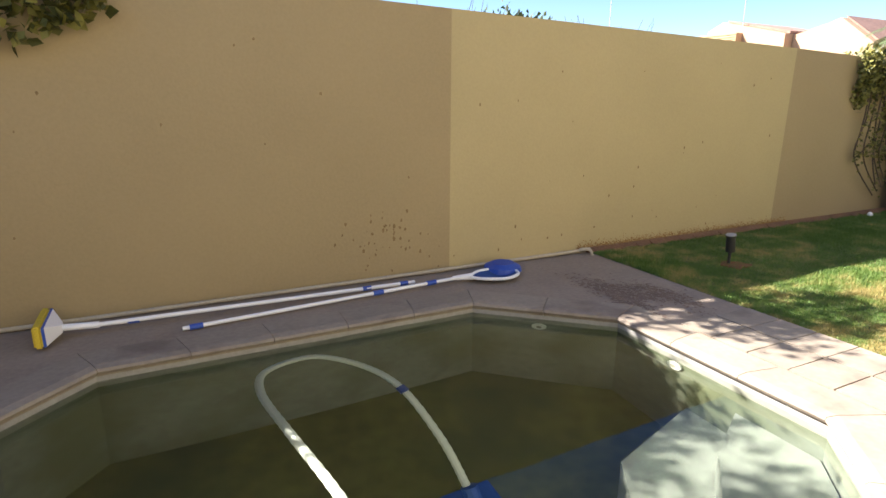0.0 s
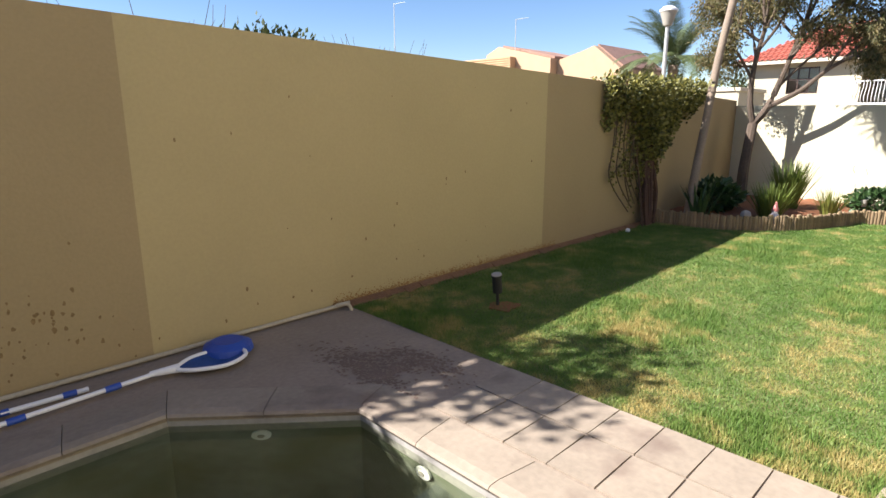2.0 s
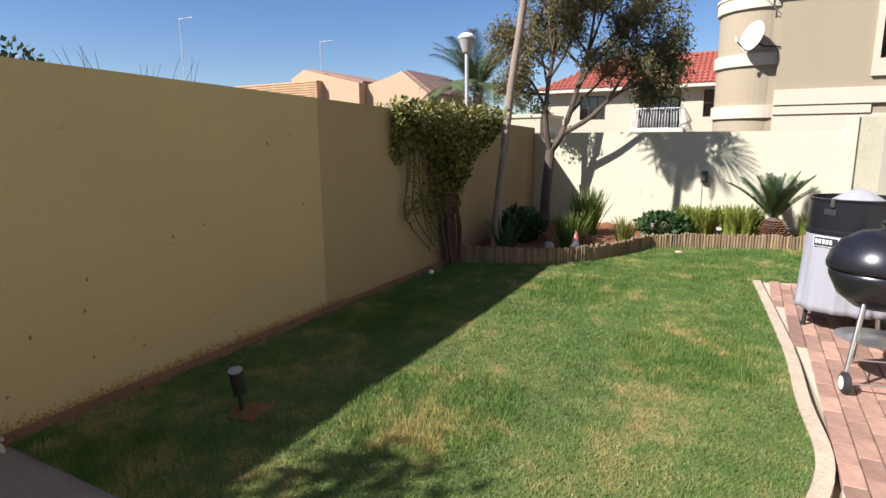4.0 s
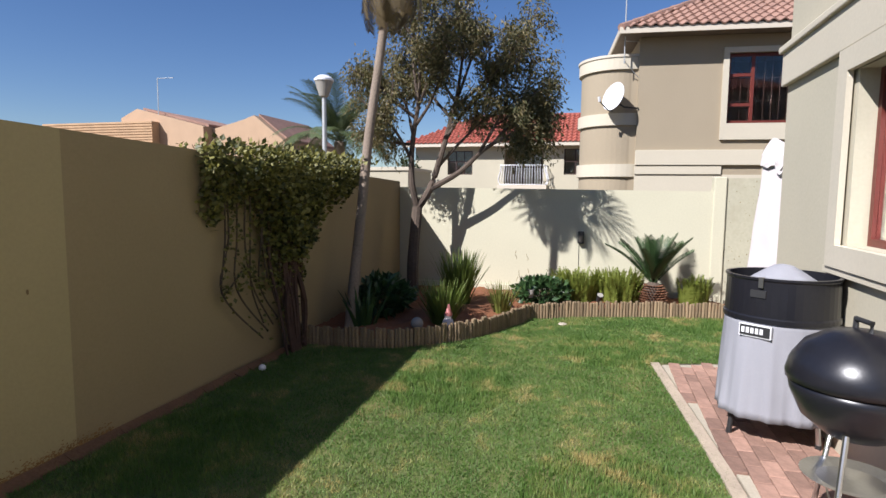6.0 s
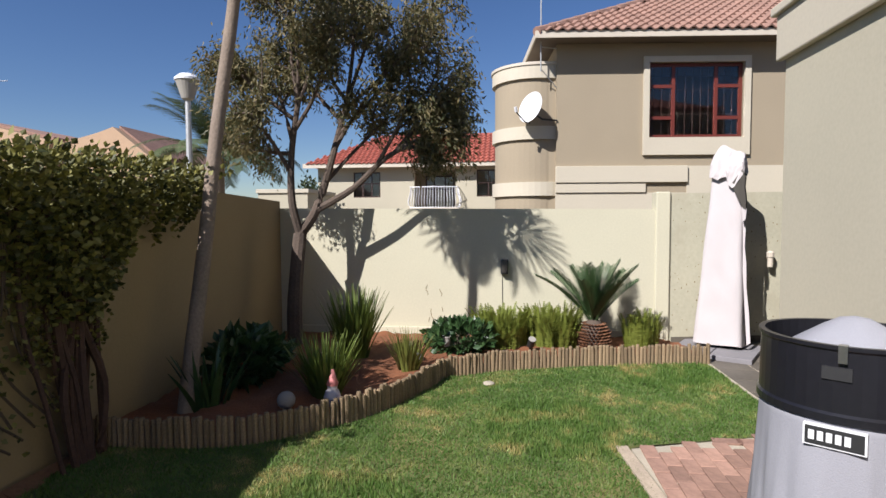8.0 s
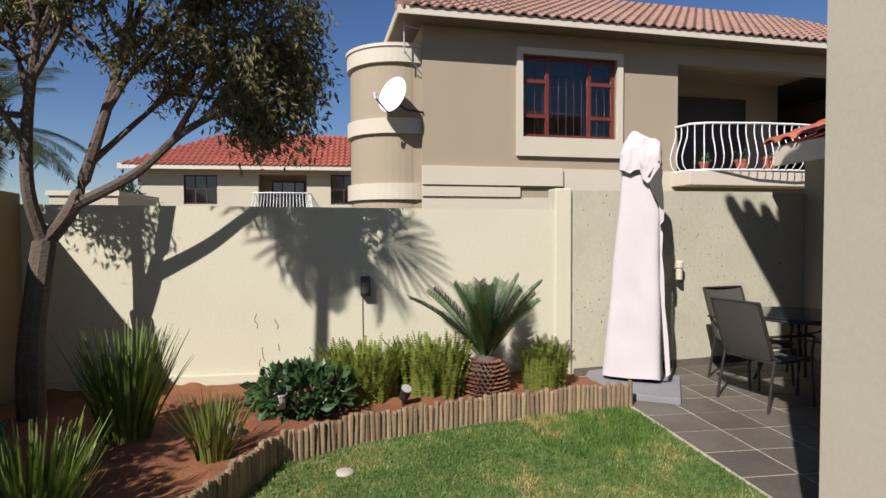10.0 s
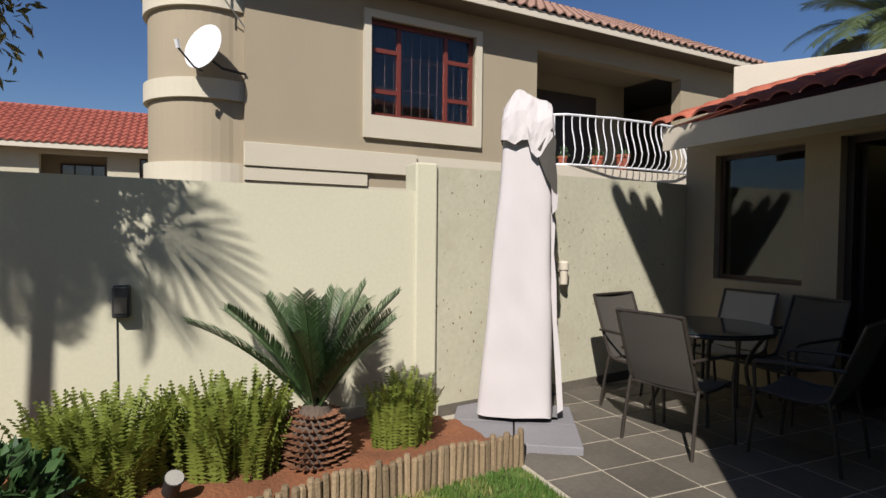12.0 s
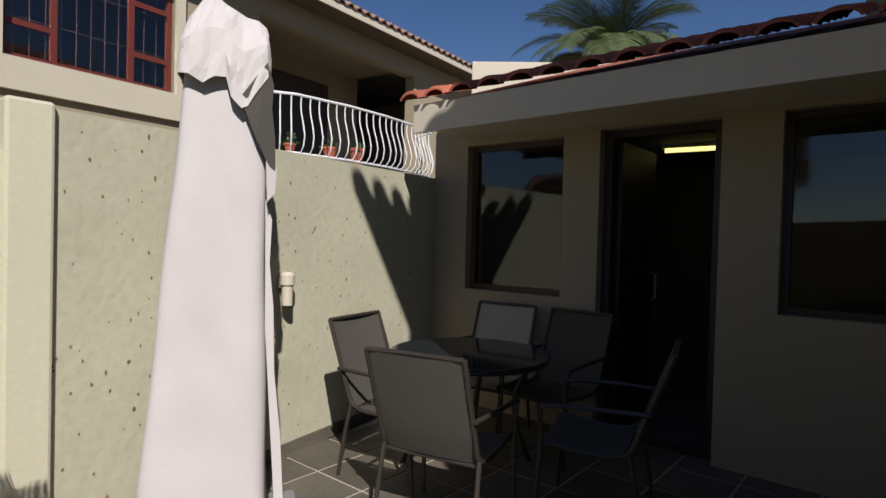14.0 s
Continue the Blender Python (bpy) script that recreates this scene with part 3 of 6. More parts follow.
# ---------- houses ----------
def panel(name, parent, x0, x1, z0, z1, y0, y1, holes, material, label=""):
    """A wall in the parent's x-z plane, from y0 to y1 deep, with rectangular holes (xa, xb, za, zb) through it."""
    bm = B()
    xs = sorted({x0, x1, *[h[0] for h in holes], *[h[1] for h in holes]})
    zs = sorted({z0, z1, *[h[2] for h in holes], *[h[3] for h in holes]})
    for a, b in zip(xs, xs[1:]):
        run = None
        for c, d in zip(zs, zs[1:]):
            solid = not any(h[0] <= a and b <= h[1] and h[2] <= c and d <= h[3] for h in holes)
            if solid:
                run = (run[0] if run else c, d)
            if (not solid or d == zs[-1]) and run:
                bm_box(bm, a, y0, run[0], b, y1, run[1])
                run = None
    bmesh.ops.remove_doubles(bm, verts=bm.verts[:], dist=0.0001)
    return part(name, bm, material, parent, label)


def frame_bars(bm, x0, x1, z0, z1, y0, y1, w, cols=(), rows=()):
    bm_box(bm, x0, y0, z0, x0 + w, y1, z1)
    bm_box(bm, x1 - w, y0, z0, x1, y1, z1)
    bm_box(bm, x0 + w, y0, z0, x1 - w, y1, z0 + w)
    bm_box(bm, x0 + w, y0, z1 - w, x1 - w, y1, z1)
    for c in cols:
        bm_box(bm, c - w / 2, y0 + 0.002, z0 + w, c + w / 2, y1 - 0.002, z1 - w)
    for a, b, r in rows:
        bm_box(bm, a, y0 + 0.004, r - w / 2, b, y1 - 0.004, r + w / 2)


def window(parent, x0, x1, z0, z1, y, material, cols=(), rows=(), bars=True, w=0.05, name="window"):
    bm = B()
    frame_bars(bm, x0, x1, z0, z1, y - 0.03, y + 0.03, w)
    bmesh.ops.remove_doubles(bm, verts=bm.verts[:], dist=0.0001)
    win = part(name, bm, material, parent)
    for c in cols:
        bm = B()
        bm_box(bm, c - w / 2, y - 0.028, z0 + w, c + w / 2, y + 0.028, z1 - w)
        part("mullion", bm, material, win)
    for a, b, r in rows:
        bm = B()
        bm_box(bm, a, y - 0.026, r - w / 2, b, y + 0.026, r + w / 2)
        part("transom", bm, material, win)
    bm = B()
    bm_box(bm, x0 + w, y - 0.004, z0 + w, x1 - w, y + 0.004, z1 - w)
    part("pane", bm, M_GLASS, win).visible_shadow = False
    if bars:
        bm = B()
        n = max(2, round((x1 - x0) / 0.16))
        for k in range(1, n):
            u = x0 + (x1 - x0) * k / n
            bm_tube(bm, [(u, y + 0.08, z0 + w), (u, y + 0.08, z1 - w)], 0.006, 5)
        for z in (z0 + (z1 - z0) * 0.33, z0 + (z1 - z0) * 0.66):
            bm_tube(bm, [(x0 + w, y + 0.08, z), (x1 - w, y + 0.08, z)], 0.006, 5)
        part("burglar_bars", bm, M_DARKW, win)
    return win


def pantiles(name, parent, o, u, s, n, lu, ls, a, material, course=0.33, pitch=0.22, label=""):
    """Rows of curved tiles on a slope: o the eave's start, u along it, s up the slope, n its normal; a(s) gives the span (u0, u1)."""
    o, u, s, n = (Vector(k) for k in (o, u, s, n))
    V, Fc = [], []
    rows = int(ls / course)
    for r in range(rows):
        u0, u1 = a(r * course + course / 2)
        m = max(2, int((u1 - u0) / (pitch / 6)))
        i = len(V)
        for e, h in ((0, 0.05), (course * 1.02, 0.012)):
            for k in range(m + 1):
                t = u0 + (u1 - u0) * k / m
                ph = (t / pitch) % 1.0
                w = 0.045 * math.sin(math.pi * ph / 0.62) if ph < 0.62 else -0.015 * math.sin(math.pi * (ph - 0.62) / 0.38)
                V.append(o + u * t + s * (r * course + e) + n * (h + w))
        for k in range(m):
            Fc.append((i + k, i + k + 1, i + m + 2 + k, i + m + 1 + k))
        j = len(V)
        for k in range(m + 1):
            V.append(V[i + k] - n * 0.03)
        for k in range(m):
            Fc.append((j + k, j + k + 1, i + k + 1, i + k))
    ob = raw(name, V, Fc, material, parent, label, smooth=False)
    return tagged(ob, kind="stuff")


def railing(parent, pts, z0, z1, n, bulge, material=None):
    """A balcony railing of belly-curved bars between two rails along pts."""
    material = material or M_WHITE
    line = [Vector(p) for p in pts]
    rl = thing_part("railing", parent)
    for z in (z0, z1):
        bm = B()
        bm_tube(bm, [(p.x, p.y, z) for p in line], 0.022, 6)
        part("rail", bm, material, rl)
    tot = [0.0]
    for a, b in zip(line, line[1:]):
        tot.append(tot[-1] + (b - a).length)
    for k in range(n + 1):
        d = tot[-1] * k / n
        i = max(j for j in range(len(line) - 1) if tot[j] <= d + 1e-9)
        a, b = line[i], line[i + 1]
        p = a.lerp(b, min(1, (d - tot[i]) / max(1e-6, (b - a).length)))
        e = (b - a).normalized()
        out = Vector((e.y, -e.x, 0))
        bm = B()
        h = z1 - z0
        bm_tube(bm, [p + Vector((0, 0, z0 + h * t)) + out * bulge * q for t, q in ((0, 0), (0.12, 0.75), (0.3, 1), (0.5, 0.6), (0.72, 0.0), (0.88, -0.12), (1, 0))], 0.011, 5)
        part("bar", bm, material, rl)


def thing_part(name, parent):
    bm = B()
    bm_box(bm, -0.005, -0.005, 0, 0.005, 0.005, 0.01)
    return part(name, bm, M_WHITE, parent)


def neighbour_house():
    """Two-storey tan house behind the cream wall: front along its own x, inside towards +y."""
    h = thing("neighbour_house", "two-storey tan plastered house with a tiled hip roof behind the wall", "house", (18.17, 0.02, -0.05), math.degrees(math.atan2(-1, 0.09)))
    w = panel("wall", h, 0, 5.35, -0.3, 5.5, 0, 0.25, [(1.95, 3.95, 3.42, 5.0)], M_TAN)
    for q in ((5.35, 0, -0.3, 12.5, 0.25, 2.5), (5.35, 0, 5.02, 12.5, 0.25, 5.5), (9.4, 0, 2.5, 12.5, 0.25, 5.02), (5.35, 1.7, 2.5, 9.4, 1.9, 5.4), (5.15, 0.25, 2.5, 5.35, 1.9, 5.4),
              (5.35, 0.25, 5.2, 9.4, 1.7, 5.4), (0, 0.25, -0.3, 0.25, 7.0, 5.5), (12.3, 0.25, -0.3, 12.5, 7, 5.5), (0.25, 6.8, -0.3, 12.3, 7.0, 5.5)):
        bm = B()
        bm_box(bm, *q)
        part("balcony_wall", bm, M_TAN, h)
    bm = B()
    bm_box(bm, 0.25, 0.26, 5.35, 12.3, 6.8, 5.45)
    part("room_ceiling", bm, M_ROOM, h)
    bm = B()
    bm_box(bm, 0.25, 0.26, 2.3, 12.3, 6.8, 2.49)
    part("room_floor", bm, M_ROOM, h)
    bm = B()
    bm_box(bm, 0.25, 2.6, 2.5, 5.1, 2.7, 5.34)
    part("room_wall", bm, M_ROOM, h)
    bm = B()
    bm_box(bm, -0.02, -0.08, 2.47, 2.78, 0.0, 2.82, bevel=0.008)
    bm_box(bm, -0.02, -0.015, -0.3, 5.3, 0.0, 2.25)
    bm_box(bm, -0.02, -0.05, 2.26, 1.9, 0.0, 2.455)
    bm_box(bm, 2.78, -0.02, -0.3, 5.3, 0.0, 2.82)
    part("band", bm, M_TRIM, h, "pale plaster band")
    bm = B()
    frame_bars(bm, 1.83, 4.07, 3.05, 5.12, -0.07, 0.06, 0.12)
    bmesh.ops.remove_doubles(bm, verts=bm.verts[:], dist=0.0001)
    part("window_surround", bm, M_TRIM, h, "pale plaster window surround")
    bm = B()
    bm_box(bm, 1.95, -0.068, 3.17, 3.95, 0.06, 3.42)
    part("window_sill", bm, M_TRIM, h)
    window(h, 1.95, 3.95, 3.42, 5.0, 0.1, M_REDW, (2.5, 3.4), ((2.0, 2.5, 4.52), (3.4, 3.9, 4.52), (2.0, 2.5, 3.85), (3.4, 3.9, 3.85)), w=0.07)
    bm = B()
    bm_box(bm, 5.2, -0.62, 2.5, 9.6, 0.0, 2.78, bevel=0.01)
    part("balcony_slab", bm, M_FASC, h)
    railing(h, [(5.3, 0.0, 0), (5.34, -0.42, 0), (5.6, -0.6, 0), (6.6, -0.78, 0), (7.5, -0.82, 0), (8.4, -0.76, 0), (9.3, -0.55, 0), (9.5, 0, 0)], 2.8, 3.72, 30, 0.12)
    bm = B()
    bm_box(bm, 6.0, 1.62, 2.5, 8.4, 1.69, 4.8)
    part("balcony_door", bm, M_DOORW, h)
    # roof
    sl = Vector((0, math.cos(0.5), math.sin(0.5)))
    nn = Vector((0, -math.sin(0.5), math.cos(0.5)))
    bm = B()
    vs = [bm.verts.new(p) for p in ((-0.5, -0.5, 5.5), (13, -0.5, 5.5), (13, 7.4, 5.5), (-0.5, 7.4, 5.5), (3.4, 3.45, 7.66), (10.5, 3.45, 7.66))]
    for q in ((0, 1, 5, 4), (1, 2, 5), (2, 3, 4, 5), (3, 0, 4), (3, 2, 1, 0)):
        bm.faces.new([vs[i] for i in q])
    roof = part("roof", bm, M_TILE, h)
    pantiles("roof_tile", roof, (-0.5, -0.55, 5.5), (1, 0, 0), sl, nn, 13.5, 4.3, lambda s: (s * 0.9, 13.4 - s * 0.55), M_TILE)
    bm = B()
    bm_box(bm, -0.5, -0.53, 5.39, 13, -0.5, 5.53)
    bm_box(bm, -0.53, -0.53, 5.39, -0.5, 7.4, 5.53)
    part("fascia", bm, M_FASC, h)
    bm = B()
    bm_box(bm, -0.5, -0.5, 5.41, 13, 0.0, 5.44)
    bm_box(bm, -0.5, 0.0, 5.41, 0.0, 7.4, 5.44)
    part("soffit", bm, M_SOFFIT, h)
    # ridge cap along the hip
    bm = B()
    for k in range(12):
        a, b = Vector((-0.5, -0.5, 5.52)).lerp(Vector((3.4, 3.45, 7.68)), k / 12), Vector((-0.5, -0.5, 5.52)).lerp(Vector((3.4, 3.45, 7.68)), (k + 1.08) / 12)
        bm_tube(bm, [a, b], [0.1, 0.085], 8)
    part("ridge_tile", bm, M_TILE, roof)
    # round stair tower
    c = (-0.33, 1.0)
    t = B()
    bm_lathe(t, [(0.92, -0.3), (0.92, 4.95)], 48, c)
    bm_box(t, -0.33, 0.1, -0.3, 0.0, 1.9, 4.95)
    tower = part("stair_tower", t, M_TAN, h)
    for z0, z1 in ((2.2, 2.5), (3.42, 3.7), (4.72, 5.0)):
        t = B()
        bm_lathe(t, [(0.985, z0), (0.985, z1)], 48, c)
        part("band", t, M_TRIM, tower)
    t = B()
    bm_lathe(t, [(1.01, 5.0), (1.01, 5.06)], 48, c)
    part("coping", t, M_FASC, tower)


def satellite_dish():
    d = thing("satellite_dish", "white satellite dish on a wall bracket with its arm", "satellite dish", (17.93, 0.53, 3.97))
    face = look((0, 0, 0), (-0.8, 0.75, 0.35))
    bm = B()
    prof = [(0.02, 0.0)] + [(0.34 * k / 8, 0.09 * (k / 8) ** 2) for k in range(1, 9)] + [(0.345, 0.094), (0.33, 0.07), (0.2, 0.012), (0.05, -0.012)]
    bm_lathe(bm, prof, 32)
    bmesh.ops.transform(bm, matrix=face @ Matrix.Diagonal((0.88, 1, -1, 1)), verts=bm.verts[:])
    part("reflector", bm, M_WHITE, d, smooth=True)
    bm = B()
    tip = face @ Vector((0, -0.28, -0.46))
    bm_tube(bm, [face @ Vector((0, -0.33, 0.0)), face @ Vector((0, -0.36, -0.15)), tip], 0.014, 6)
    part("arm", bm, M_BLACKP, d)
    bm = B()
    bm_tube(bm, [tip, tip + Vector((-0.03, 0.02, 0.1))], 0.03, 8)
    part("receiver", bm, M_WHITE, d)
    bm = B()
    bm_tube(bm, [(0.02, 0, 0.02), (0.1, -0.08, -0.12), (0.12, -0.2, -0.2), (0.22, -0.52, -0.22)], 0.02, 6)
    part("bracket", bm, M_BLACKP, d)
    a = thing("antenna_mast", "thin steel aerial mast on the house corner", "antenna", (17.95, 0.37, 4.75))
    bm = B()
    bm_tube(bm, [(0, 0, 0), (0, 0, 2.6)], 0.014, 6)
    part("pole", bm, M_GALV, a)
    bm = B()
    bm_tube(bm, [(-0.02, 0, 0.5), (0.4, -0.5, 0.55)], 0.012, 6)
    bm_tube(bm, [(0, 0, 0.05), (0.25, -0.35, -0.3)], 0.01, 6)
    part("brace", bm, M_GALV, a)


def far_house():
    h = thing("red_roofed_house", "distant cream house with a red tiled roof and small balcony", "house", (30, 9.4, 0), -90)
    panel("wall", h, 0, 10, -0.3, 4.0, 0, 0.25, [(1.6, 2.8, 2.6, 3.7), (4.3, 6.1, 1.0, 3.75), (7.0, 8.0, 2.6, 3.75)], M_BEIGE)
    bm = B()
    bm_box(bm, 0, 1.4, -0.3, 10, 1.6, 4)
    bm_box(bm, 0, 0.25, -0.3, 0.25, 7, 4)
    part("inner_wall", bm, M_TAN, h)
    window(h, 1.6, 2.8, 2.6, 3.7, 0.1, M_DARKW, (2.0, 2.4), ((1.65, 2.75, 3.2),), False)
    window(h, 7.0, 8.0, 2.6, 3.75, 0.1, M_DARKW, (7.5,), ((7.05, 7.95, 3.2),), False)
    window(h, 4.6, 5.9, 1.4, 3.6, 1.35, M_DARKW, (5.0, 5.5), ((4.65, 5.85, 3.0),), False)
    bm = B()
    bm_box(bm, 4.1, -0.7, 1.9, 6.3, 0, 2.12)
    part("balcony_slab", bm, M_FASC, h)
    railing(h, [(4.15, 0, 0), (4.2, -0.5, 0), (4.7, -0.66, 0), (5.2, -0.7, 0), (5.7, -0.66, 0), (6.2, -0.5, 0), (6.25, 0, 0)], 2.14, 3.0, 26, 0.1)
    sl, nn = Vector((0, math.cos(0.5), math.sin(0.5))), Vector((0, -math.sin(0.5), math.cos(0.5)))
    bm = B()
    vs = [bm.verts.new(p) for p in ((-0.5, -0.5, 4.0), (10.5, -0.5, 4.0), (10.5, 7, 4.0), (-0.5, 7, 4.0), (2.6, 2.6, 5.68), (8, 2.6, 5.68))]
    for q in ((0, 1, 5, 4), (1, 2, 5), (2, 3, 4, 5), (3, 0, 4), (3, 2, 1, 0)):
        bm.faces.new([vs[i] for i in q])
    roof = part("roof", bm, M_TILER, h)
    pantiles("roof_tile", roof, (-0.5, -0.55, 4.0), (1, 0, 0), sl, nn, 11, 3.5, lambda s: (s * 0.88, 11 - s * 0.75), M_TILER)
    bm = B()
    bm_box(bm, -0.5, -0.53, 3.86, 10.5, -0.5, 4.05)
    part("fascia", bm, M_FASC, h)


def brick_house():
    h = thing("brick_house", "distant tan face-brick house with salmon gable roofs", "house", (18, 17.8, 0.62), -90)
    bm = B()
    bm_box(bm, 0, 0, -0.95, 4.1, 4, 3.15)
    part("wall", bm, M_BRICKW, h)
    for k in range(9):
        bm = B()
        bm_box(bm, -0.03, -0.035, 2.45 + k * 0.08, 4.13, 0, 2.505 + k * 0.08)
        part("brick_course", bm, M_BRICKW, h)
    # two mono-pitch gables behind the parapet, with dark roof edges
    for prof, y0 in ((((2.7, 3.3), (3.3, 3.57), (5.65, 3.0)), 0.3), (((5.66, 2.95), (6.7, 3.2), (7.1, 3.33), (8.1, 2.55)), 0.7)):
        bm = B()
        ring_ = [(prof[0][0], -0.95), *prof, (prof[-1][0], -0.95)]
        A, C = ([bm.verts.new((x, y, z)) for x, z in ring_] for y in (y0, 4.0))
        bm.faces.new(A)
        bm.faces.new(C[::-1])
        for k in range(len(A)):
            bm.faces.new((A[k], C[k], C[(k + 1) % len(A)], A[(k + 1) % len(A)]))
        part("gable", bm, M_SALMON, h)
        (xa, za), (xb, zb) = prof[-2], prof[-1]
        bm = B()
        A, C = ([bm.verts.new((x, y, z)) for x, z in ((xa, za + 0.01), (xb, zb + 0.01), (xb, zb + 0.09), (xa, za + 0.07))] for y in (y0 + 0.25, 3.95))
        bm.faces.new(A)
        bm.faces.new(C[::-1])
        for k in range(4):
            bm.faces.new((A[k], C[k], C[(k + 1) % 4], A[(k + 1) % 4]))
        part("roof", bm, M_TILE, h)
    for x, y, z0, z1 in ((4.0, 0.4, 3.3, 5.1), (0.6, -2.5, -0.3, 5.7)):
        a = thing("television_aerial", "thin rooftop television aerial against the sky", "antenna", (18 + y, 17.8 - x, z0))
        bm = B()
        bm_tube(bm, [(0, 0, 0), (0, 0, z1 - z0)], 0.014, 5)
        part("pole", bm, M_GALV, a)
        bm = B()
        bm_tube(bm, [(0, 0, z1 - z0 - 0.02), (0.1, -0.5, z1 - z0)], 0.01, 5)
        part("boom", bm, M_GALV, a)


def own_house():
    """The house beside the lawn: the tall front block and the low terrace wing."""
    h = thing("house", "two-storey beige plastered house beside the lawn", "house")
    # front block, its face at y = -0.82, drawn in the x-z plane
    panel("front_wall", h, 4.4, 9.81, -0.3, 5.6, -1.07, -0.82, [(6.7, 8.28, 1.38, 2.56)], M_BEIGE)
    bm = B()
    bm_box(bm, 9.56, -8.0, -0.3, 9.81, -1.07, 5.6)
    bm_box(bm, 4.4, -8, -0.3, 4.65, -1.07, 5.6)
    bm_box(bm, 4.65, -8, -0.3, 9.39, -7.8, 5.6)
    part("side_wall", bm, M_BEIGE, h)
    # unseen wall behind the pool, added for reflections and bounced light
    bm = B()
    bm_box(bm, -3.8, -2.85, -0.3, 4.4, -2.6, 5.6)
    part("unseen_pool_side_wall", bm, M_BEIGE, h)
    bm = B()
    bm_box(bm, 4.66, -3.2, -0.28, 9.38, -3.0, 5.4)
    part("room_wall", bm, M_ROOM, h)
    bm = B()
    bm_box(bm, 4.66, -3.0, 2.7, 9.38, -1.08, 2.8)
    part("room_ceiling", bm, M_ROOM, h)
    bm = B()
    bm_box(bm, 9.0, -0.82, -0.1, 9.845, -0.785, 0.36, bevel=0.008)
    bm_box(bm, 9.81, -4.25, -0.1, 9.845, -0.82, 0.36)
    bm_box(bm, 4.4, -0.82, -0.1, 8.998, -0.785, 0.36)
    part("plinth", bm, M_TRIM, h, "pale plaster plinth")
    bm = B()
    bm_box(bm, 4.4, -0.82, 2.72, 9.85, -0.77, 3.02, bevel=0.01)
    bm_box(bm, 4.4, -0.82, 3.02, 9.88, -0.74, 3.08, bevel=0.01)
    bm_box(bm, 4.4, -0.82, 1.17, 8.55, -0.775, 1.215)
    part("moulding", bm, M_TRIM, h, "pale plaster string course")
    bm = B()
    frame_bars(bm, 6.5, 8.48, 1.22, 2.715, -0.80, -0.76, 0.155)
    bmesh.ops.remove_doubles(bm, verts=bm.verts[:], dist=0.0001)
    part("window_surround", bm, M_TRIM, h)
    bm = B()
    bm_box(bm, 6.5, -0.82, 1.22, 8.48, -0.80, 1.375)
    part("window_sill", bm, M_TRIM, h)
    window(h, 6.7, 8.28, 1.38, 2.56, -0.97, M_REDW, (7.2, 7.78), (), False)
    # roof of the tall block
    bm = B()
    vs = [bm.verts.new(p) for p in ((3.9, -0.46, 5.62), (10.28, -0.46, 5.62), (10.28, -8.4, 5.62), (3.9, -8.4, 5.62), (6.9, -3.5, 6.9), (7.0, -5, 6.9))]
    for q in ((0, 1, 4), (1, 2, 5, 4), (2, 3, 5), (3, 0, 4, 5), (3, 2, 1, 0)):
        bm.faces.new([vs[i] for i in q])
    roof = part("tall_roof", bm, M_TILEP, h)
    for k in range(36):
        bm = B()
        y = -0.56 - 0.22 * k
        bm_tube(bm, [(9.98, y, 5.7), (10.33, y, 5.63)], 0.075, 8)
        part("roof_tile", bm, M_TILEP, roof)
    # terrace wing: facade at y = -4.25, in a darker tan that deepens its shade
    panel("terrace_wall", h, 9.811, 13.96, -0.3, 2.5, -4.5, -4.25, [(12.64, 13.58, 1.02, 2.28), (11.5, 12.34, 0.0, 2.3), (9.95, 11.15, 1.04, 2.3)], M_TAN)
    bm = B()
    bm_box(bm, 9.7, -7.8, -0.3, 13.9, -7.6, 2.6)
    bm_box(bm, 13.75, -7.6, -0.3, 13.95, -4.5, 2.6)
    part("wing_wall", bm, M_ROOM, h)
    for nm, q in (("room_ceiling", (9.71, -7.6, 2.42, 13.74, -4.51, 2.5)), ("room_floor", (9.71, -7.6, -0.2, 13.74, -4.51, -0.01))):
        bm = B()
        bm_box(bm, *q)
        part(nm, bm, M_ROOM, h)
    window(h, 12.64, 13.58, 1.02, 2.28, -4.36, M_DARKW, (), (), False, 0.045)
    window(h, 9.95, 11.15, 1.04, 2.3, -4.36, M_DARKW, (10.55,), (), False, 0.045)
    bm = B()
    frame_bars(bm, 11.5, 12.34, -0.02, 2.3, -4.42, -4.34, 0.06)
    dr = part("terrace_door", bm, M_DOORW, h, "dark wooden door frame with the door open")
    bm = B()
    bm_box(bm, 12.235, -5.15, 0.01, 12.275, -4.43, 2.23, bevel=0.004)
    leaf = part("door_leaf", bm, M_DOORW, dr, "dark wooden door swung open inwards")
    bm = B()
    bm_tube(bm, [(12.23, -5.08, 0.98), (12.19, -5.08, 1.0), (12.19, -5.08, 1.2), (12.23, -5.08, 1.22)], 0.012, 6)
    part("handle", bm, M_STEEL, leaf)
    # roof of the wing
    sl, nn = Vector((0, -math.cos(0.33), math.sin(0.33))), Vector((0, math.sin(0.33), math.cos(0.33)))
    bm = B()
    z0, z1 = 2.5, 2.5 + 2.9 * math.tan(0.33)
    vs = [bm.verts.new(p) for p in ((9.7, -3.56, z0), (13.6, -3.56, z0), (13.6, -6.4, z1), (9.7, -6.4, z1), (9.7, -3.56, z0 - 0.03), (13.6, -3.56, z0 - 0.03), (13.6, -6.4, z1 - 0.05), (9.7, -6.4, z1 - 0.05))]
    for q in ((0, 1, 2, 3), (7, 6, 5, 4), (0, 4, 5, 1), (1, 5, 6, 2), (2, 6, 7, 3), (3, 7, 4, 0)):
        bm.faces.new([vs[i] for i in q])
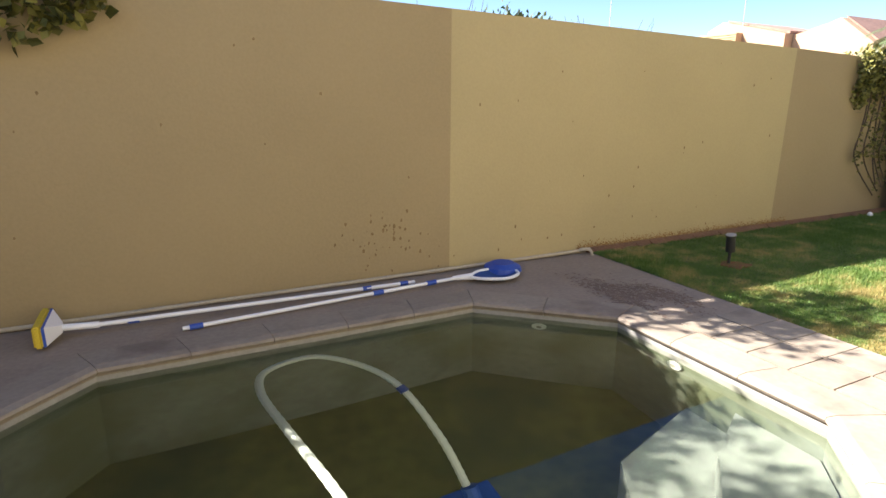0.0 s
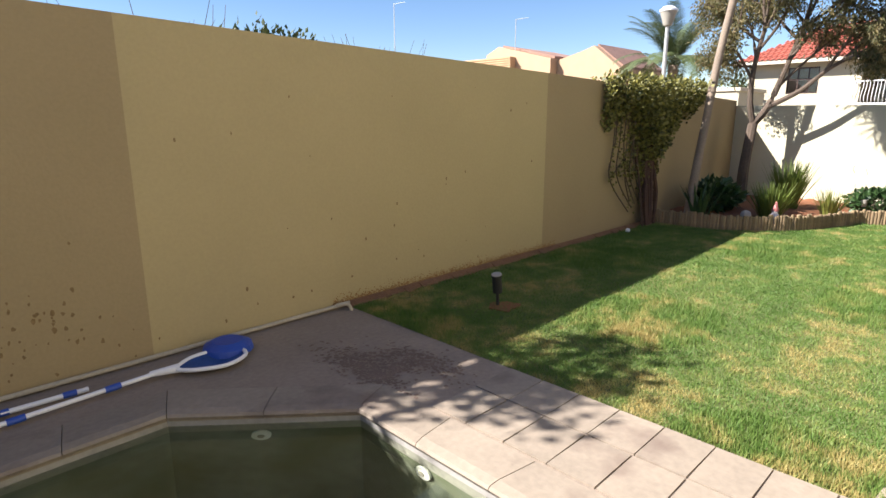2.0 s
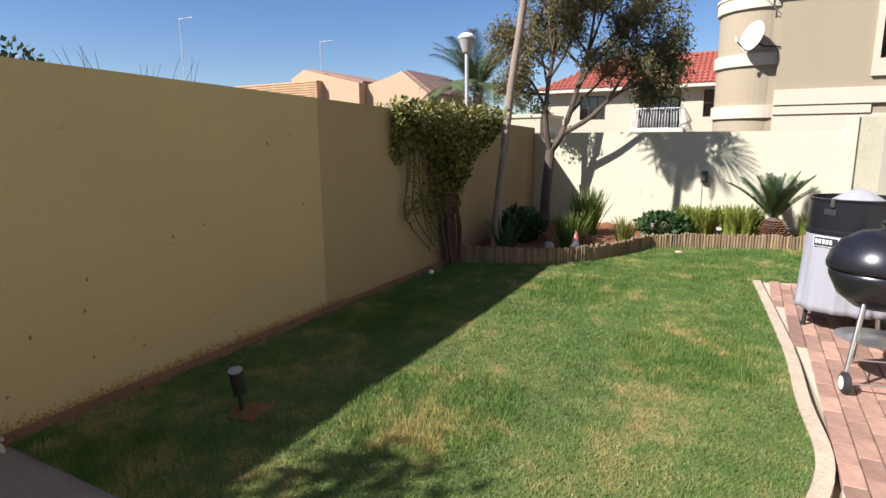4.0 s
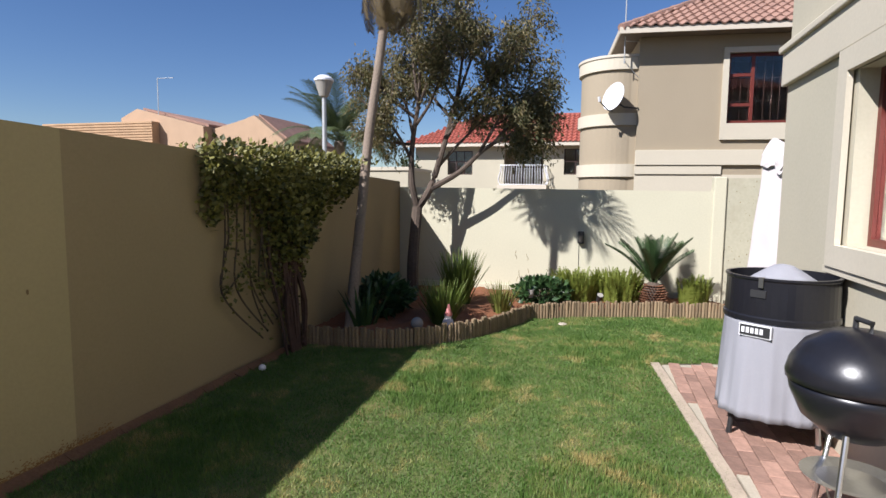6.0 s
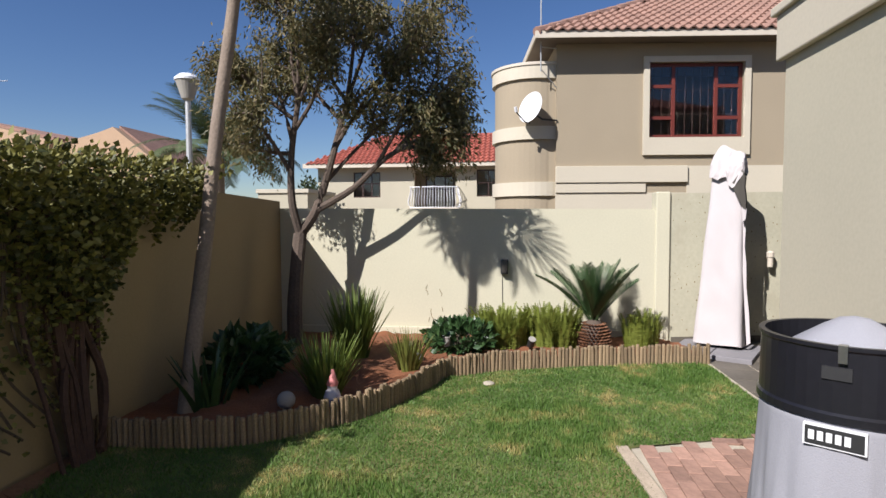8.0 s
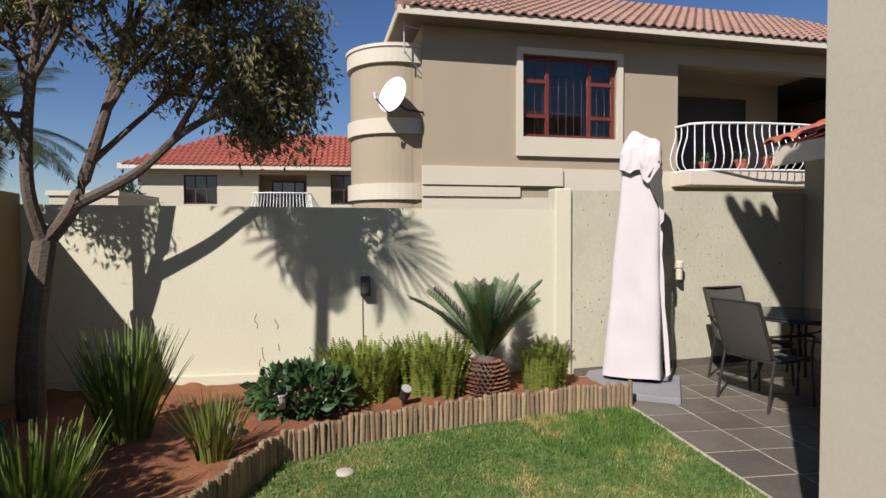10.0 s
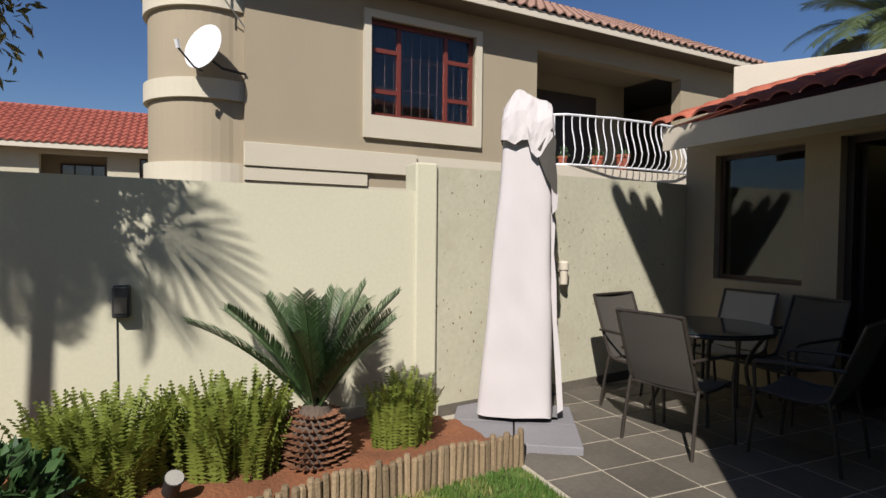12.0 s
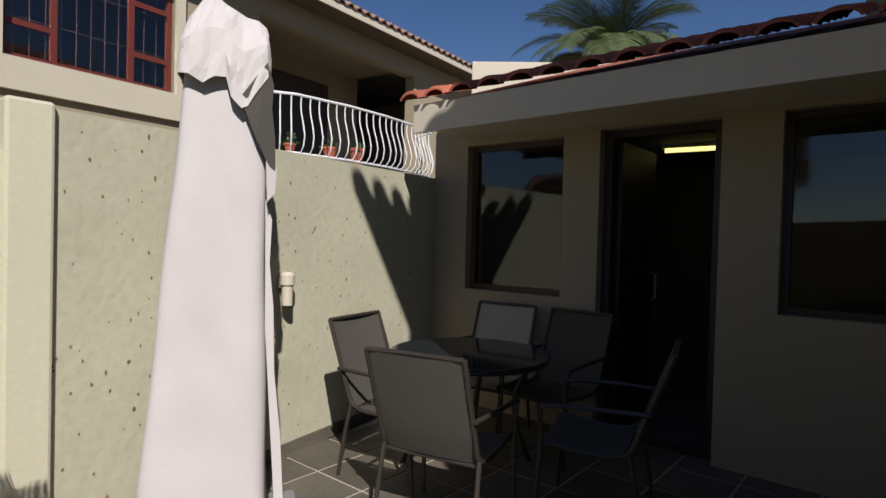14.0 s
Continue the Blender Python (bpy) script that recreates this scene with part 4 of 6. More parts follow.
    wr = part("terrace_roof", bm, M_TILEP, h, "low terracotta tiled terrace roof")
    tile = None
    for r in range(5):
        for k in range(16):
            if tile is None:
                V, Fc = [], []
                for e, hh in ((0, 0.0), (0.36, -0.02)):
                    for q in range(9):
                        a = math.pi * (0.08 + 0.84 * q / 8)
                        V.append((0.11 * math.cos(a), -e * math.cos(0.33), 0.085 * math.sin(a) + hh + e * math.sin(0.33)))
                for q in range(8):
                    Fc.append((q, q + 1, q + 10, q + 9))
                for q in range(9):
                    V.append((0.09 * math.cos(math.pi * (0.08 + 0.84 * q / 8)), 0, 0.06 * math.sin(math.pi * (0.08 + 0.84 * q / 8))))
                for q in range(8):
                    Fc.append((18 + q, 19 + q, q + 1, q))
                tile = raw("roof_tile", V, Fc, M_TILEP, wr, smooth=True)
                ob = tile
            else:
                ob = new("roof_tile", tile.data)
                ob.parent = wr
            ob.location = (9.82 + 0.25 * k, -3.47 - r * 0.34 * math.cos(0.33), 2.515 + r * 0.34 * math.sin(0.33))
    bm = B()
    bm_box(bm, 9.7, -3.56, 2.28, 13.58, -3.53, 2.5, bevel=0.004)
    part("fascia", bm, M_FASC, h, "cream painted fascia board")
    bm = B()
    bm_box(bm, 9.7, -4.25, 2.34, 13.58, -3.56, 2.37)
    part("soffit", bm, M_FASC, h)
    bm = B()
    bm_box(bm, 8.6, -8, 2.6, 10.9, -6.3, 5.4)
    part("upper_wall", bm, M_TAN, h)
    # lit tube seen through the door
    e = bpy.data.materials.new("lit_tube")
    e.use_nodes = True
    b = e.node_tree.nodes["Principled BSDF"]
    b.inputs["Base Color"].default_value = (0.9, 0.85, 0.4, 1)
    b.inputs["Emission Color"].default_value, b.inputs["Emission Strength"].default_value = (1, 0.86, 0.3, 1), 1.2
    t = thing("tube_light", "lit fluorescent tube on the dim room ceiling", "lamp", (11.9, -5.9, 2.36), 8)
    bm = B()
    bm_tube(bm, [(-0.5, 0, 0), (0.5, 0, 0)], 0.02, 8)
    part("tube", bm, e, t)
    bm = B()
    bm_box(bm, -0.52, -0.03, 0.02, 0.52, 0.03, 0.06)
    part("batten", bm, M_WHITE, t)


def garage():
    g = thing("garage", "low beige flat-roofed garage beyond the garden corner", "garage", (24.8, 8.0, 0))
    bm = B()
    bm_box(bm, 0, 0, -0.3, 3.0, 1.8, 2.58)
    part("wall", bm, M_BEIGE, g)
    bm = B()
    bm_box(bm, -0.06, -0.06, 2.58, 3.06, 1.86, 2.72, bevel=0.01)
    part("coping", bm, M_TRIM, g)


own_house()
garage()
neighbour_house()
satellite_dish()
far_house()
brick_house()
# parapet and red roof beyond the rough wall
pb = thing("parapet_building", "cream parapet wall with a strip of red roof beyond", "building", (15.35, -6.6, 0), 217)
bm = B()
bm_box(bm, 0, 0, -0.3, 3.2, 0.2, 3.95, bevel=0.01)
part("parapet", bm, M_FASC, pb)
pantiles("roof_tile", pb, (0.25, -0.5, 3.3), (1, 0, 0), (0, 0.85, 0.5), (0, -0.5, 0.85), 3, 0.4, lambda s: (0, 2.9), M_TILER)


# ---------- plants ----------
def leaves(name, pts, material, size=(0.02, 0.06), seed=1, parent=None, label="", hang=0.0, fold=0.25):
    """Small folded pointed leaves at pts: (place, way)."""
    rs = np.random.RandomState(seed)
    V, Fc = [], []
    for p, w in pts:
        L = rs.uniform(*size)
        w = Vector(w) + Vector(rs.normal(0, 0.6, 3)) + Vector((0, 0, -hang))
        if w.length < 1e-3:
            continue
        w.normalize()
        s = w.cross(Vector(rs.normal(0, 1, 3)))
        if s.length < 1e-3:
            continue
        s.normalize()
        n = w.cross(s)
        i = len(V)
        p = Vector(p)
        V += [p, p + w * L * 0.45 + s * L * fold + n * L * 0.08, p + w * L, p + w * L * 0.45 - s * L * fold + n * L * 0.08]
        Fc += [(i, i + 1, i + 2, i + 3)]
    return raw(name, V, Fc, material, parent, label)


def strap_clump(name, loc, n, h, spread, material, label, seed, width=0.012, droop=0.18, category="plant"):
    """A clump of upright strap leaves that bend outwards."""
    rs = random.Random(seed)
    t = thing(name, label, category, loc)
    V, Fc = [], []
    for _ in range(n):
        a, r = rs.uniform(0, 2 * math.pi), spread * 0.35 * math.sqrt(rs.random())
        hh, out = h * rs.uniform(0.6, 1.1), spread * rs.uniform(0.05, 0.8)
        d, s = Vector((math.cos(a), math.sin(a), 0)), Vector((-math.sin(a), math.cos(a), 0))
        tw = rs.uniform(-0.6, 0.6)
        s = (s + d * tw).normalized()
        i = len(V)
        for k in range(6):
            q = k / 5
            p = d * (r + out * q ** 1.25) + Vector((0, 0, hh * (q - droop * 0.35 * q ** 3 * out / spread)))
            w = width * (1.0 - 0.85 * q ** 2)
            V += [p - s * w, p + s * w]
        raw("leaf", V[i:], [(2 * k, 2 * k + 1, 2 * k + 3, 2 * k + 2) for k in range(5)], material, t)
    return t


def fern(name, loc, n, h, spread, label, seed, material=None):
    """A sword fern: upright arching fronds with two rows of short leaflets."""
    rs = random.Random(seed)
    t = thing(name, label, "fern", loc)
    for _ in range(n):
        a, r = rs.uniform(0, 2 * math.pi), spread * 0.6 * math.sqrt(rs.random())
        b = a + rs.uniform(-0.9, 0.9)
        base = Vector((math.cos(a) * r, math.sin(a) * r, 0))
        d = Vector((math.cos(b), math.sin(b), 0))
        hh, out = h * rs.uniform(0.6, 1.15), spread * rs.uniform(0.02, 0.34)
        s = Vector((-d.y, d.x, 0))
        s = (s + d * rs.uniform(-0.8, 0.8)).normalized()
        m = 20
        V = [base + d * out * (k / m) ** 2 + Vector((0, 0, hh * (k / m - 0.12 * (k / m) ** 3))) for k in range(m + 1)]
        Fc = []
        for k in range(m):
            w = 0.033 * math.sin(math.pi * min(1, 0.12 + 0.88 * k / m)) ** 0.6 + 0.004
            up, i = V[k + 1] - V[k], len(V)
            f = Vector((rs.uniform(-0.3, 0.3), rs.uniform(-0.3, 0.3), 0)) * w
            V += [V[k] + s * w + up * 0.55 + f, V[k] - s * w + up * 0.55 - f]
            Fc += [(k, i, k + 1), (k, k + 1, i + 1)]
        raw("frond", V, Fc, material or L_FERN, t)
    return t


def frond_mesh(L, w, n, arch, leaflet_droop=0.2, taper=0.5, vee=0.5, seed=0, lw=0.012):
    """Vertices and faces of one feather frond along +x, arching down: a rib with n leaflets growing from each side."""
    rs = random.Random(seed)
    V, Fc = [], []
    duty = min(0.82, 2 * lw * n / (0.88 * L))
    def at(q):
        return Vector((L * q * (1 - 0.25 * arch * q), 0, L * (0.55 * q - arch * 0.9 * q * q)))
    stops = [0.0] + [0.12 + 0.88 * (k + e) / n for k in range(n) for e in (0, duty)]
    for q in stops:
        p, r = at(q), 0.009 * (1 - 0.85 * q) + 0.0015
        V += [p + Vector((0, -r, 0)), p + Vector((0, r, 0)), p + Vector((0, 0, -1.3 * r))]
    for k in range(len(stops) - 1):
        i = 3 * k
        Fc += [(i, i + 1, i + 4, i + 3), (i + 1, i + 2, i + 5, i + 4), (i + 2, i, i + 3, i + 5)]
    for k in range(n):
        q = stops[1 + 2 * k]
        d = (at(min(1, q + 0.02)) - at(q - 0.02)).normalized()
        l = w * (math.sin(math.pi * (0.15 + 0.8 * q)) ** taper)
        for sg, c in ((-1, 0), (1, 1)):
            e = l * rs.uniform(0.9, 1.08)
            out = (Vector((0, sg * 0.75, 0)) + d * rs.uniform(0.55, 0.7) + Vector((0, 0, vee + rs.uniform(-0.06, 0.06)))).normalized()
            a, b = 3 * (1 + 2 * k) + c, 3 * (2 + 2 * k) + c
            i = len(V)
            drop = Vector((0, 0, leaflet_droop * e))
            V += [V[a] + out * e * 0.6 - drop * 0.3, V[a].lerp(V[b], 0.5) + out * e - drop, V[b] + out * e * 0.55 - drop * 0.3]
            Fc.append((a, i, i + 1, i + 2, b))
    return V, Fc


def crown(parent, name, at, fronds, material, seed, label=""):
    """Fronds round a point: (count, length, width, leaflets, arch, rise in degrees, vee, lw)."""
    rs = random.Random(seed)
    for cnt, L, w, n, arch, rise, vee, lw, off in fronds:
        for k in range(cnt):
            V, Fc = frond_mesh(L * rs.uniform(0.88, 1.08), w, n, arch * rs.uniform(0.8, 1.2), 0.25, 0.5, vee, rs.random(), lw)
            a = off + 360 * k / cnt + rs.uniform(-12, 12)
            m = pose(at[0], at[1], at[2], 0, 0, a) @ pose(0, 0, 0, 0, -(rise - 28) + rs.uniform(-6, 6), 0)
            raw(name, [m @ v for v in V], Fc, material, parent, label)


def fans(parent, name, at, rows, material, seed):
    """Fan leaves round a point: (count, stalk, blade, rise in degrees); narrow blades spread from the stalk's end."""
    rs = random.Random(seed)
    for cnt, stalk, blade, rise in rows:
        for k in range(cnt):
            V = [Vector((0, -0.012, 0)), Vector((0, 0.012, 0)), Vector((stalk, -0.008, 0)), Vector((stalk, 0.008, 0)), Vector((stalk, 0, 0.004))]
            Fc = [(0, 2, 4, 3, 1)]
            for j in range(21):
                a = math.radians(-105 + 10.5 * j + rs.uniform(-2, 2))
                l = blade * (0.72 + 0.28 * math.cos(a)) * rs.uniform(0.92, 1.06)
                d, s = Vector((math.cos(a), math.sin(a), 0)), Vector((-math.sin(a), math.cos(a), 0))
                c, i = V[4], len(V)
                sag = Vector((0, 0, -0.1 * l * rs.uniform(0.5, 1.8)))
                V += [c + d * l * 0.45 + s * 0.019, c + d * l * 0.8 + s * 0.011 + sag * 0.5, c + d * l + sag, c + d * l * 0.8 - s * 0.011 + sag * 0.5, c + d * l * 0.45 - s * 0.019]
                Fc.append((4, i + 4, i + 3, i + 2, i + 1, i))
            m = pose(at[0], at[1], at[2], 0, 0, 360 * k / cnt + rise + rs.uniform(-12, 12)) @ pose(0, 0, 0, rs.uniform(-35, 35), -rise + rs.uniform(-8, 8), 0)
            raw(name, [m @ v for v in V], Fc, material, parent)


def cycad():
    t = thing("cycad", "cycad with stiff dark feather leaves and a scaly stump", "cycad", (12.72, 0.0, 0.05))
    bm = B()
    bm_lathe(bm, [(0.1, 0), (0.14, 0.03), (0.15, 0.16), (0.14, 0.27), (0.08, 0.36), (0.02, 0.38)], 20)
    part("stump", bm, M_BARK, t)
    V, Fc = [], []
    rs = random.Random(2)
    for r in range(9):
        for k in range(22):
            a, z = 2 * math.pi * (k + 0.5 * (r % 2)) / 22, 0.025 + 0.035 * r
            rad = 0.148 - 0.05 * max(0, r - 5) / 3
            d, s = Vector((math.cos(a), math.sin(a), 0)), Vector((-math.sin(a), math.cos(a), 0))
            p = d * rad + Vector((0, 0, z))
            l = rs.uniform(0.045, 0.08)
            i = len(V)
            V += [p - s * 0.02, p + s * 0.02, p + d * l + s * 0.008 + Vector((0, 0, 0.03)), p + d * l - s * 0.008 + Vector((0, 0, 0.03)), p + Vector((0, 0, 0.03))]
            Fc += [(i, i + 1, i + 2, i + 3), (i + 1, i + 4, i + 2), (i + 4, i, i + 3), (i + 4, i + 3, i + 2)]
    tagged(raw("stump_bark", V, Fc, mat("brown_stump_scale", (0.17, 0.075, 0.035), 0.85, 0.3, 8, 60, 0.3), t, "brown scaly leaf bases"), kind="stuff")
    crown(t, "frond", (0, 0, 0.32), ((4, 0.66, 0.17, 74, 0.1, 80, 0.45, 0.0065, 10), (6, 0.82, 0.18, 82, 0.18, 70, 0.45, 0.0065, 30), (7, 0.95, 0.19, 88, 0.26, 58, 0.45, 0.0065, 55), (4, 0.9, 0.18, 84, 0.3, 48, 0.45, 0.0065, 100)), L_CYC, 4)


def tree():
    t = thing("gum_tree", "slender forked gum tree with an open drooping crown", "tree", (12.46, 3.68, 0))
    rs = random.Random(11)
    bm = B()
    fork = Vector((0.28, 0.03, 1.47))
    bm_tube(bm, smooth_line([(0, 0, -0.1), (0.02, 0.02, 0.5), (0.14, 0.03, 1.0), fork], 3), [0.105, 0.1, 0.1, 0.098, 0.095, 0.092, 0.09, 0.09, 0.09, 0.088], 10)
    part("trunk", bm, M_BARK, t)
    tips = []
    def limb(a, b, r, depth, sag=0.0):
        a, b = Vector(a), Vector(b)
        mid = a.lerp(b, 0.5) + Vector((rs.uniform(-0.1, 0.1), rs.uniform(-0.1, 0.1), rs.uniform(-0.05, 0.12)))
        pts = smooth_line([a, mid, b], 4)
        bmx = B()
        bm_tube(bmx, pts, [r * (1 - 0.5 * k / (len(pts) - 1)) for k in range(len(pts))], 7)
        part("limb", bmx, M_BARK, t)
        if depth == 0:
            tips.append((b, (b - a).normalized()))
            tips.append((mid, (b - a).normalized()))
            return
        for _ in range(3 if depth > 1 else 6):
            q = pts[rs.randrange(len(pts) // 2, len(pts))]
            d = (b - a).normalized()
            v = d * rs.uniform(0.35, 0.8) + Vector((rs.uniform(-1, 1), rs.uniform(-1, 1), rs.uniform(-0.5, 0.75))) * 0.6
            e = q + v * (0.95 if depth > 1 else 0.75)
            e.x, e.y = max(-0.3 + 0.1 * rs.random(), e.x), max(-2.15 + 0.2 * rs.random(), e.y)
            limb(q, e, r * 0.5, depth - 1)
    def main(path, radii):
        bmx = B()
        ln = smooth_line(path, 5)
        bm_tube(bmx, ln, [radii[0] + (radii[1] - radii[0]) * k / (len(ln) - 1) for k in range(len(ln))], 8)
        part("limb", bmx, M_BARK, t)
        return ln
    up = main([fork, (0.2, 0.1, 1.9), (0.22, 0.1, 2.5), (0.15, -0.02, 3.1)], (0.06, 0.035))
    mid = main([fork, (0.36, -0.16, 1.78), (0.42, -0.35, 2.4), (0.5, -0.55, 3.2)], (0.07, 0.035))
    low = main([(0.36, -0.16, 1.78), (0.36, -0.65, 2.05), (0.33, -1.05, 2.4), (0.32, -1.4, 2.6)], (0.05, 0.025))
    for ln, i, end in ((up, 8, (-0.2, 0.47, 2.90)), (up, 11, (0.55, 0.47, 3.45)), (up, 14, (-0.1, -0.03, 4.05)), (up, 15, (0.2, -0.38, 4.35)), (mid, 8, (0.75, -1.03, 3.00)), (mid, 11, (0.1, -1.18, 3.45)),
                       (mid, 14, (0.6, -0.88, 4.15)), (mid, 15, (0.9, -0.18, 3.95)), (low, 9, (0.2, -1.38, 3.00)), (low, 13, (0.3, -1.68, 2.95)), (low, 13, (0.2, -1.73, 2.40)), (mid, 12, (0.3, -1.68, 3.85)), (up, 10, (0.3, 0.82, 2.60)), (up, 13, (0.0, 0.72, 3.55)), (mid, 13, (0.5, 0.02, 3.55)), (up, 12, (-0.2, -0.48, 3.45)), (mid, 14, (0.6, -1.45, 4.0)), (low, 12, (0.35, -1.95, 3.25)), (mid, 15, (0.4, -0.7, 4.6)), (up, 15, (0.3, 0.1, 4.6)), (low, 14, (0.35, -1.8, 2.75))):
        limb(ln[i], end, 0.03, 1)
    pts = []
    for p, d in tips:
        m = rs.randrange(90, 210)
        for _ in range(m):
            o = Vector((rs.gauss(0, 0.085), rs.gauss(0, 0.085), rs.gauss(-0.05, 0.11)))
            pts.append((p + o, d * 0.4))
    leaves("crown", pts, L_TREE, (0.04, 0.1), 3, t, "narrow grey-green leaves", hang=0.9, fold=0.17)


def palm(loc, path, r, fronds, dry, seed, label):
    t = thing("palm_tree", label, "palm tree", loc)
    bm = B()
    pts = smooth_line(path, 5)
    bm_tube(bm, pts, [r * (1.12 - 0.32 * k / len(pts)) * (1 + 0.03 * (k % 2)) for k in range(len(pts))], 12)
    part("trunk", bm, M_PALMB, t, smooth=True)
    (fans if len(fronds[0]) == 4 else crown)(t, "frond", path[-1], fronds, L_PALM, seed)
    if dry:
        crown(t, "dead_frond", path[-1], dry, L_DRY, seed + 1)
    return t


def creeper():
    t = thing("creeper", "ivy creeper with leafy top and bare hanging stems", "creeper", (9.15, 3.9, 0))
    rs = random.Random(8)
    bm = B()
    for _ in range(16):
        x = rs.gauss(0, 0.13)
        bm_tube(bm, smooth_line([(x * 0.7, 0.02, -0.05), (x + rs.uniform(-0.08, 0.08), rs.uniform(0.02, 0.12), 0.5), (x + rs.uniform(-0.15, 0.15), 0.1, 1.1), (x * 1.6 + rs.uniform(-0.15, 0.15), 0.06, 1.75)], 4), rs.uniform(0.012, 0.03), 6)
    part("trunk", bm, mat("dark_vine_bark", (0.075, 0.042, 0.03), 0.95, 0.3, 4, 40, 0.6), t)["kind"] = "stuff"
    bm, pts = B(), []
    for k in range(17):
        x = rs.uniform(-1.05, 0.5)
        z1 = rs.uniform(0.35, 1.0)
        if k < 5:
            x, z1 = -1.0 + 0.17 * k, 0.25 + 0.05 * k
        end = 0.12 * (-1 if x > 0 else 1) + x * (0.55 if k < 5 else 0.85)
        ln = smooth_line([(x, 0.1, 1.9), (x + rs.uniform(-0.06, 0.06), 0.12, 1.3), (x + rs.uniform(-0.05, 0.08), 0.13, 0.8), (end, 0.13, z1)], 6)
        bm_tube(bm, ln, 0.009, 5)
        for p in ln:
            for _ in range(rs.choice((1, 3, 4, 6, 8)) if p.z > 0.75 else rs.choice((0, 1, 1, 2))):
                pts.append((p + Vector((rs.gauss(0, 0.03), -abs(rs.gauss(0, 0.03)), rs.gauss(0, 0.04))), (0, -1, -0.3)))
    tagged(part("hanging_stem", bm, M_BARK, t), kind="stuff")
    leaves("sparse_leaves", pts, L_IVY, (0.03, 0.055), 5, t, fold=0.4)
    pts = []
    while len(pts) < 7600:
        x, z = rs.uniform(-1.3, 1.75), rs.uniform(1.0, 2.2)
        low = 1.68 - 0.75 * max(0, 1 - abs((x - 0.05) / 0.55) ** 2.2) - 0.32 * max(0.0, noise.noise((x * 3.1, 3, 0))) - 0.22 * abs(noise.noise((x * 9, 5, 0))) + (0.12 * max(0, x - 0.6))
        if z < low + rs.gauss(0, 0.07) or z > 2.13 + 0.05 * noise.noise((x * 4, 0, 0)) + rs.gauss(0, 0.015):
            continue
        depth = 0.32 * min(1, (z - low) / 0.4 + 0.25) * (1 if x > -1.0 else 0.5)
        pts.append((Vector((x, 0.18 - depth * rs.random() ** 0.6 if z < 2.05 else rs.uniform(-0.25, 0.4), z)), (0, -0.8, 0.2 if z < 2.02 else 1.0)))
    leaves("leafy_top", pts, L_IVY, (0.035, 0.07), 6, t, "dense green and yellow-green leaves", fold=0.4)


def shrub(name, loc, rx, ry, rz, n, material, size, seed, label, category="shrub", fold=0.35, hang=0.0):
    t = thing(name, label, category, loc)
    rs = random.Random(seed)
    bm, pts = B(), []
    for _ in range(14):
        a = rs.uniform(0, 6.28)
        e = Vector((rx * 0.8 * math.cos(a) * rs.random(), ry * 0.8 * math.sin(a) * rs.random(), rz * rs.uniform(0.8, 1.6)))
        bm_tube(bm, [(0, 0, -0.03), e * 0.5 + Vector((0, 0, 0.05)), e], [0.012, 0.008, 0.004], 5)
    tagged(part("stem", bm, M_BARK, t), kind="stuff")
    while len(pts) < n:
        v = Vector((rs.gauss(0, 1), rs.gauss(0, 1), rs.gauss(0, 1)))
        v.normalize()
        q = rs.uniform(0.55, 1.0) * (1 + 0.28 * noise.noise(v * 2.3 + Vector((seed, 0, 0))))
        p = Vector((v.x * rx * q, v.y * ry * q, rz + v.z * rz * q))
        if p.z > 0.01:
            pts.append((p, v + Vector((0, 0, 0.3))))
    leaves("leaves", pts, material, size, seed, t, fold=fold, hang=hang)
    return t


cycad()
tree()
palm((9.95, 3.66, 0.05), [(0, 0, -0.1), (0.21, 0.02, 0.6), (0.45, 0.03, 1.4), (0.64, 0.0, 2.4), (0.76, -0.12, 3.5), (0.83, -0.22, 4.55)], 0.062,
     ((5, 0.45, 0.6, 72), (6, 0.46, 0.62, 38), (6, 0.46, 0.62, 4)), ((12, 1.0, 0.2, 34, 0.8, -28, 0.0, 0.014, 0),), 21, "tall thin-trunked palm with a skirt of dead fronds")
palm((18.2, 7.75, 0), [(0, 0, -0.1), (0, 0, 1.5), (0.05, 0, 3.1)], 0.16, ((14, 2.2, 0.42, 80, 0.5, 62, 0.0, 0.011, 0), (16, 2.3, 0.42, 80, 0.75, 26, 0.0, 0.011, 12)), (), 31, "feathery palm beyond the garden wall")
palm((20.0, 11.2, 0), [(0, 0, -0.1), (0, 0, 1.2), (0, 0, 2.5)], 0.16, ((12, 1.4, 0.3, 36, 0.6, 45, 0.0, 0.02, 0),), (), 33, "small distant palm beyond the garden wall")
palm((14.6, -9.45, 0), [(0, 0, -0.1), (0, 0, 2.2), (0, 0, 4.5)], 0.2, ((16, 1.8, 0.42, 100, 0.6, 66, 0.0, 0.009, 0), (24, 1.9, 0.42, 100, 0.9, 34, 0.0, 0.009, 12)), (), 35, "large feathery palm behind the terrace roof")
creeper()
strap_clump("agapanthus", (10.55, 2.66, 0.06), 260, 0.56, 0.36, L_REED, "clump of green strap leaves at the bed edge", 1)
strap_clump("agapanthus", (11.96, 2.79, 0.06), 330, 0.8, 0.42, L_REED, "large clump of tall dark green strap leaves", 2, 0.013)
strap_clump("grass_tuft", (11.5, 2.08, 0.06), 150, 0.42, 0.3, L_REEDY, "small yellow-green grassy tuft", 3, 0.009)
shrub("acanthus", (12.4, 1.6, 0.06), 0.36, 0.42, 0.19, 950, L_DARK, (0.06, 0.13), 4, "low dark green shrub with broad lobed leaves", fold=0.3)
fern("sword_fern", (12.8, 1.13, 0.06), 330, 0.5, 0.56, "bushy green sword fern beside the wall", 5)
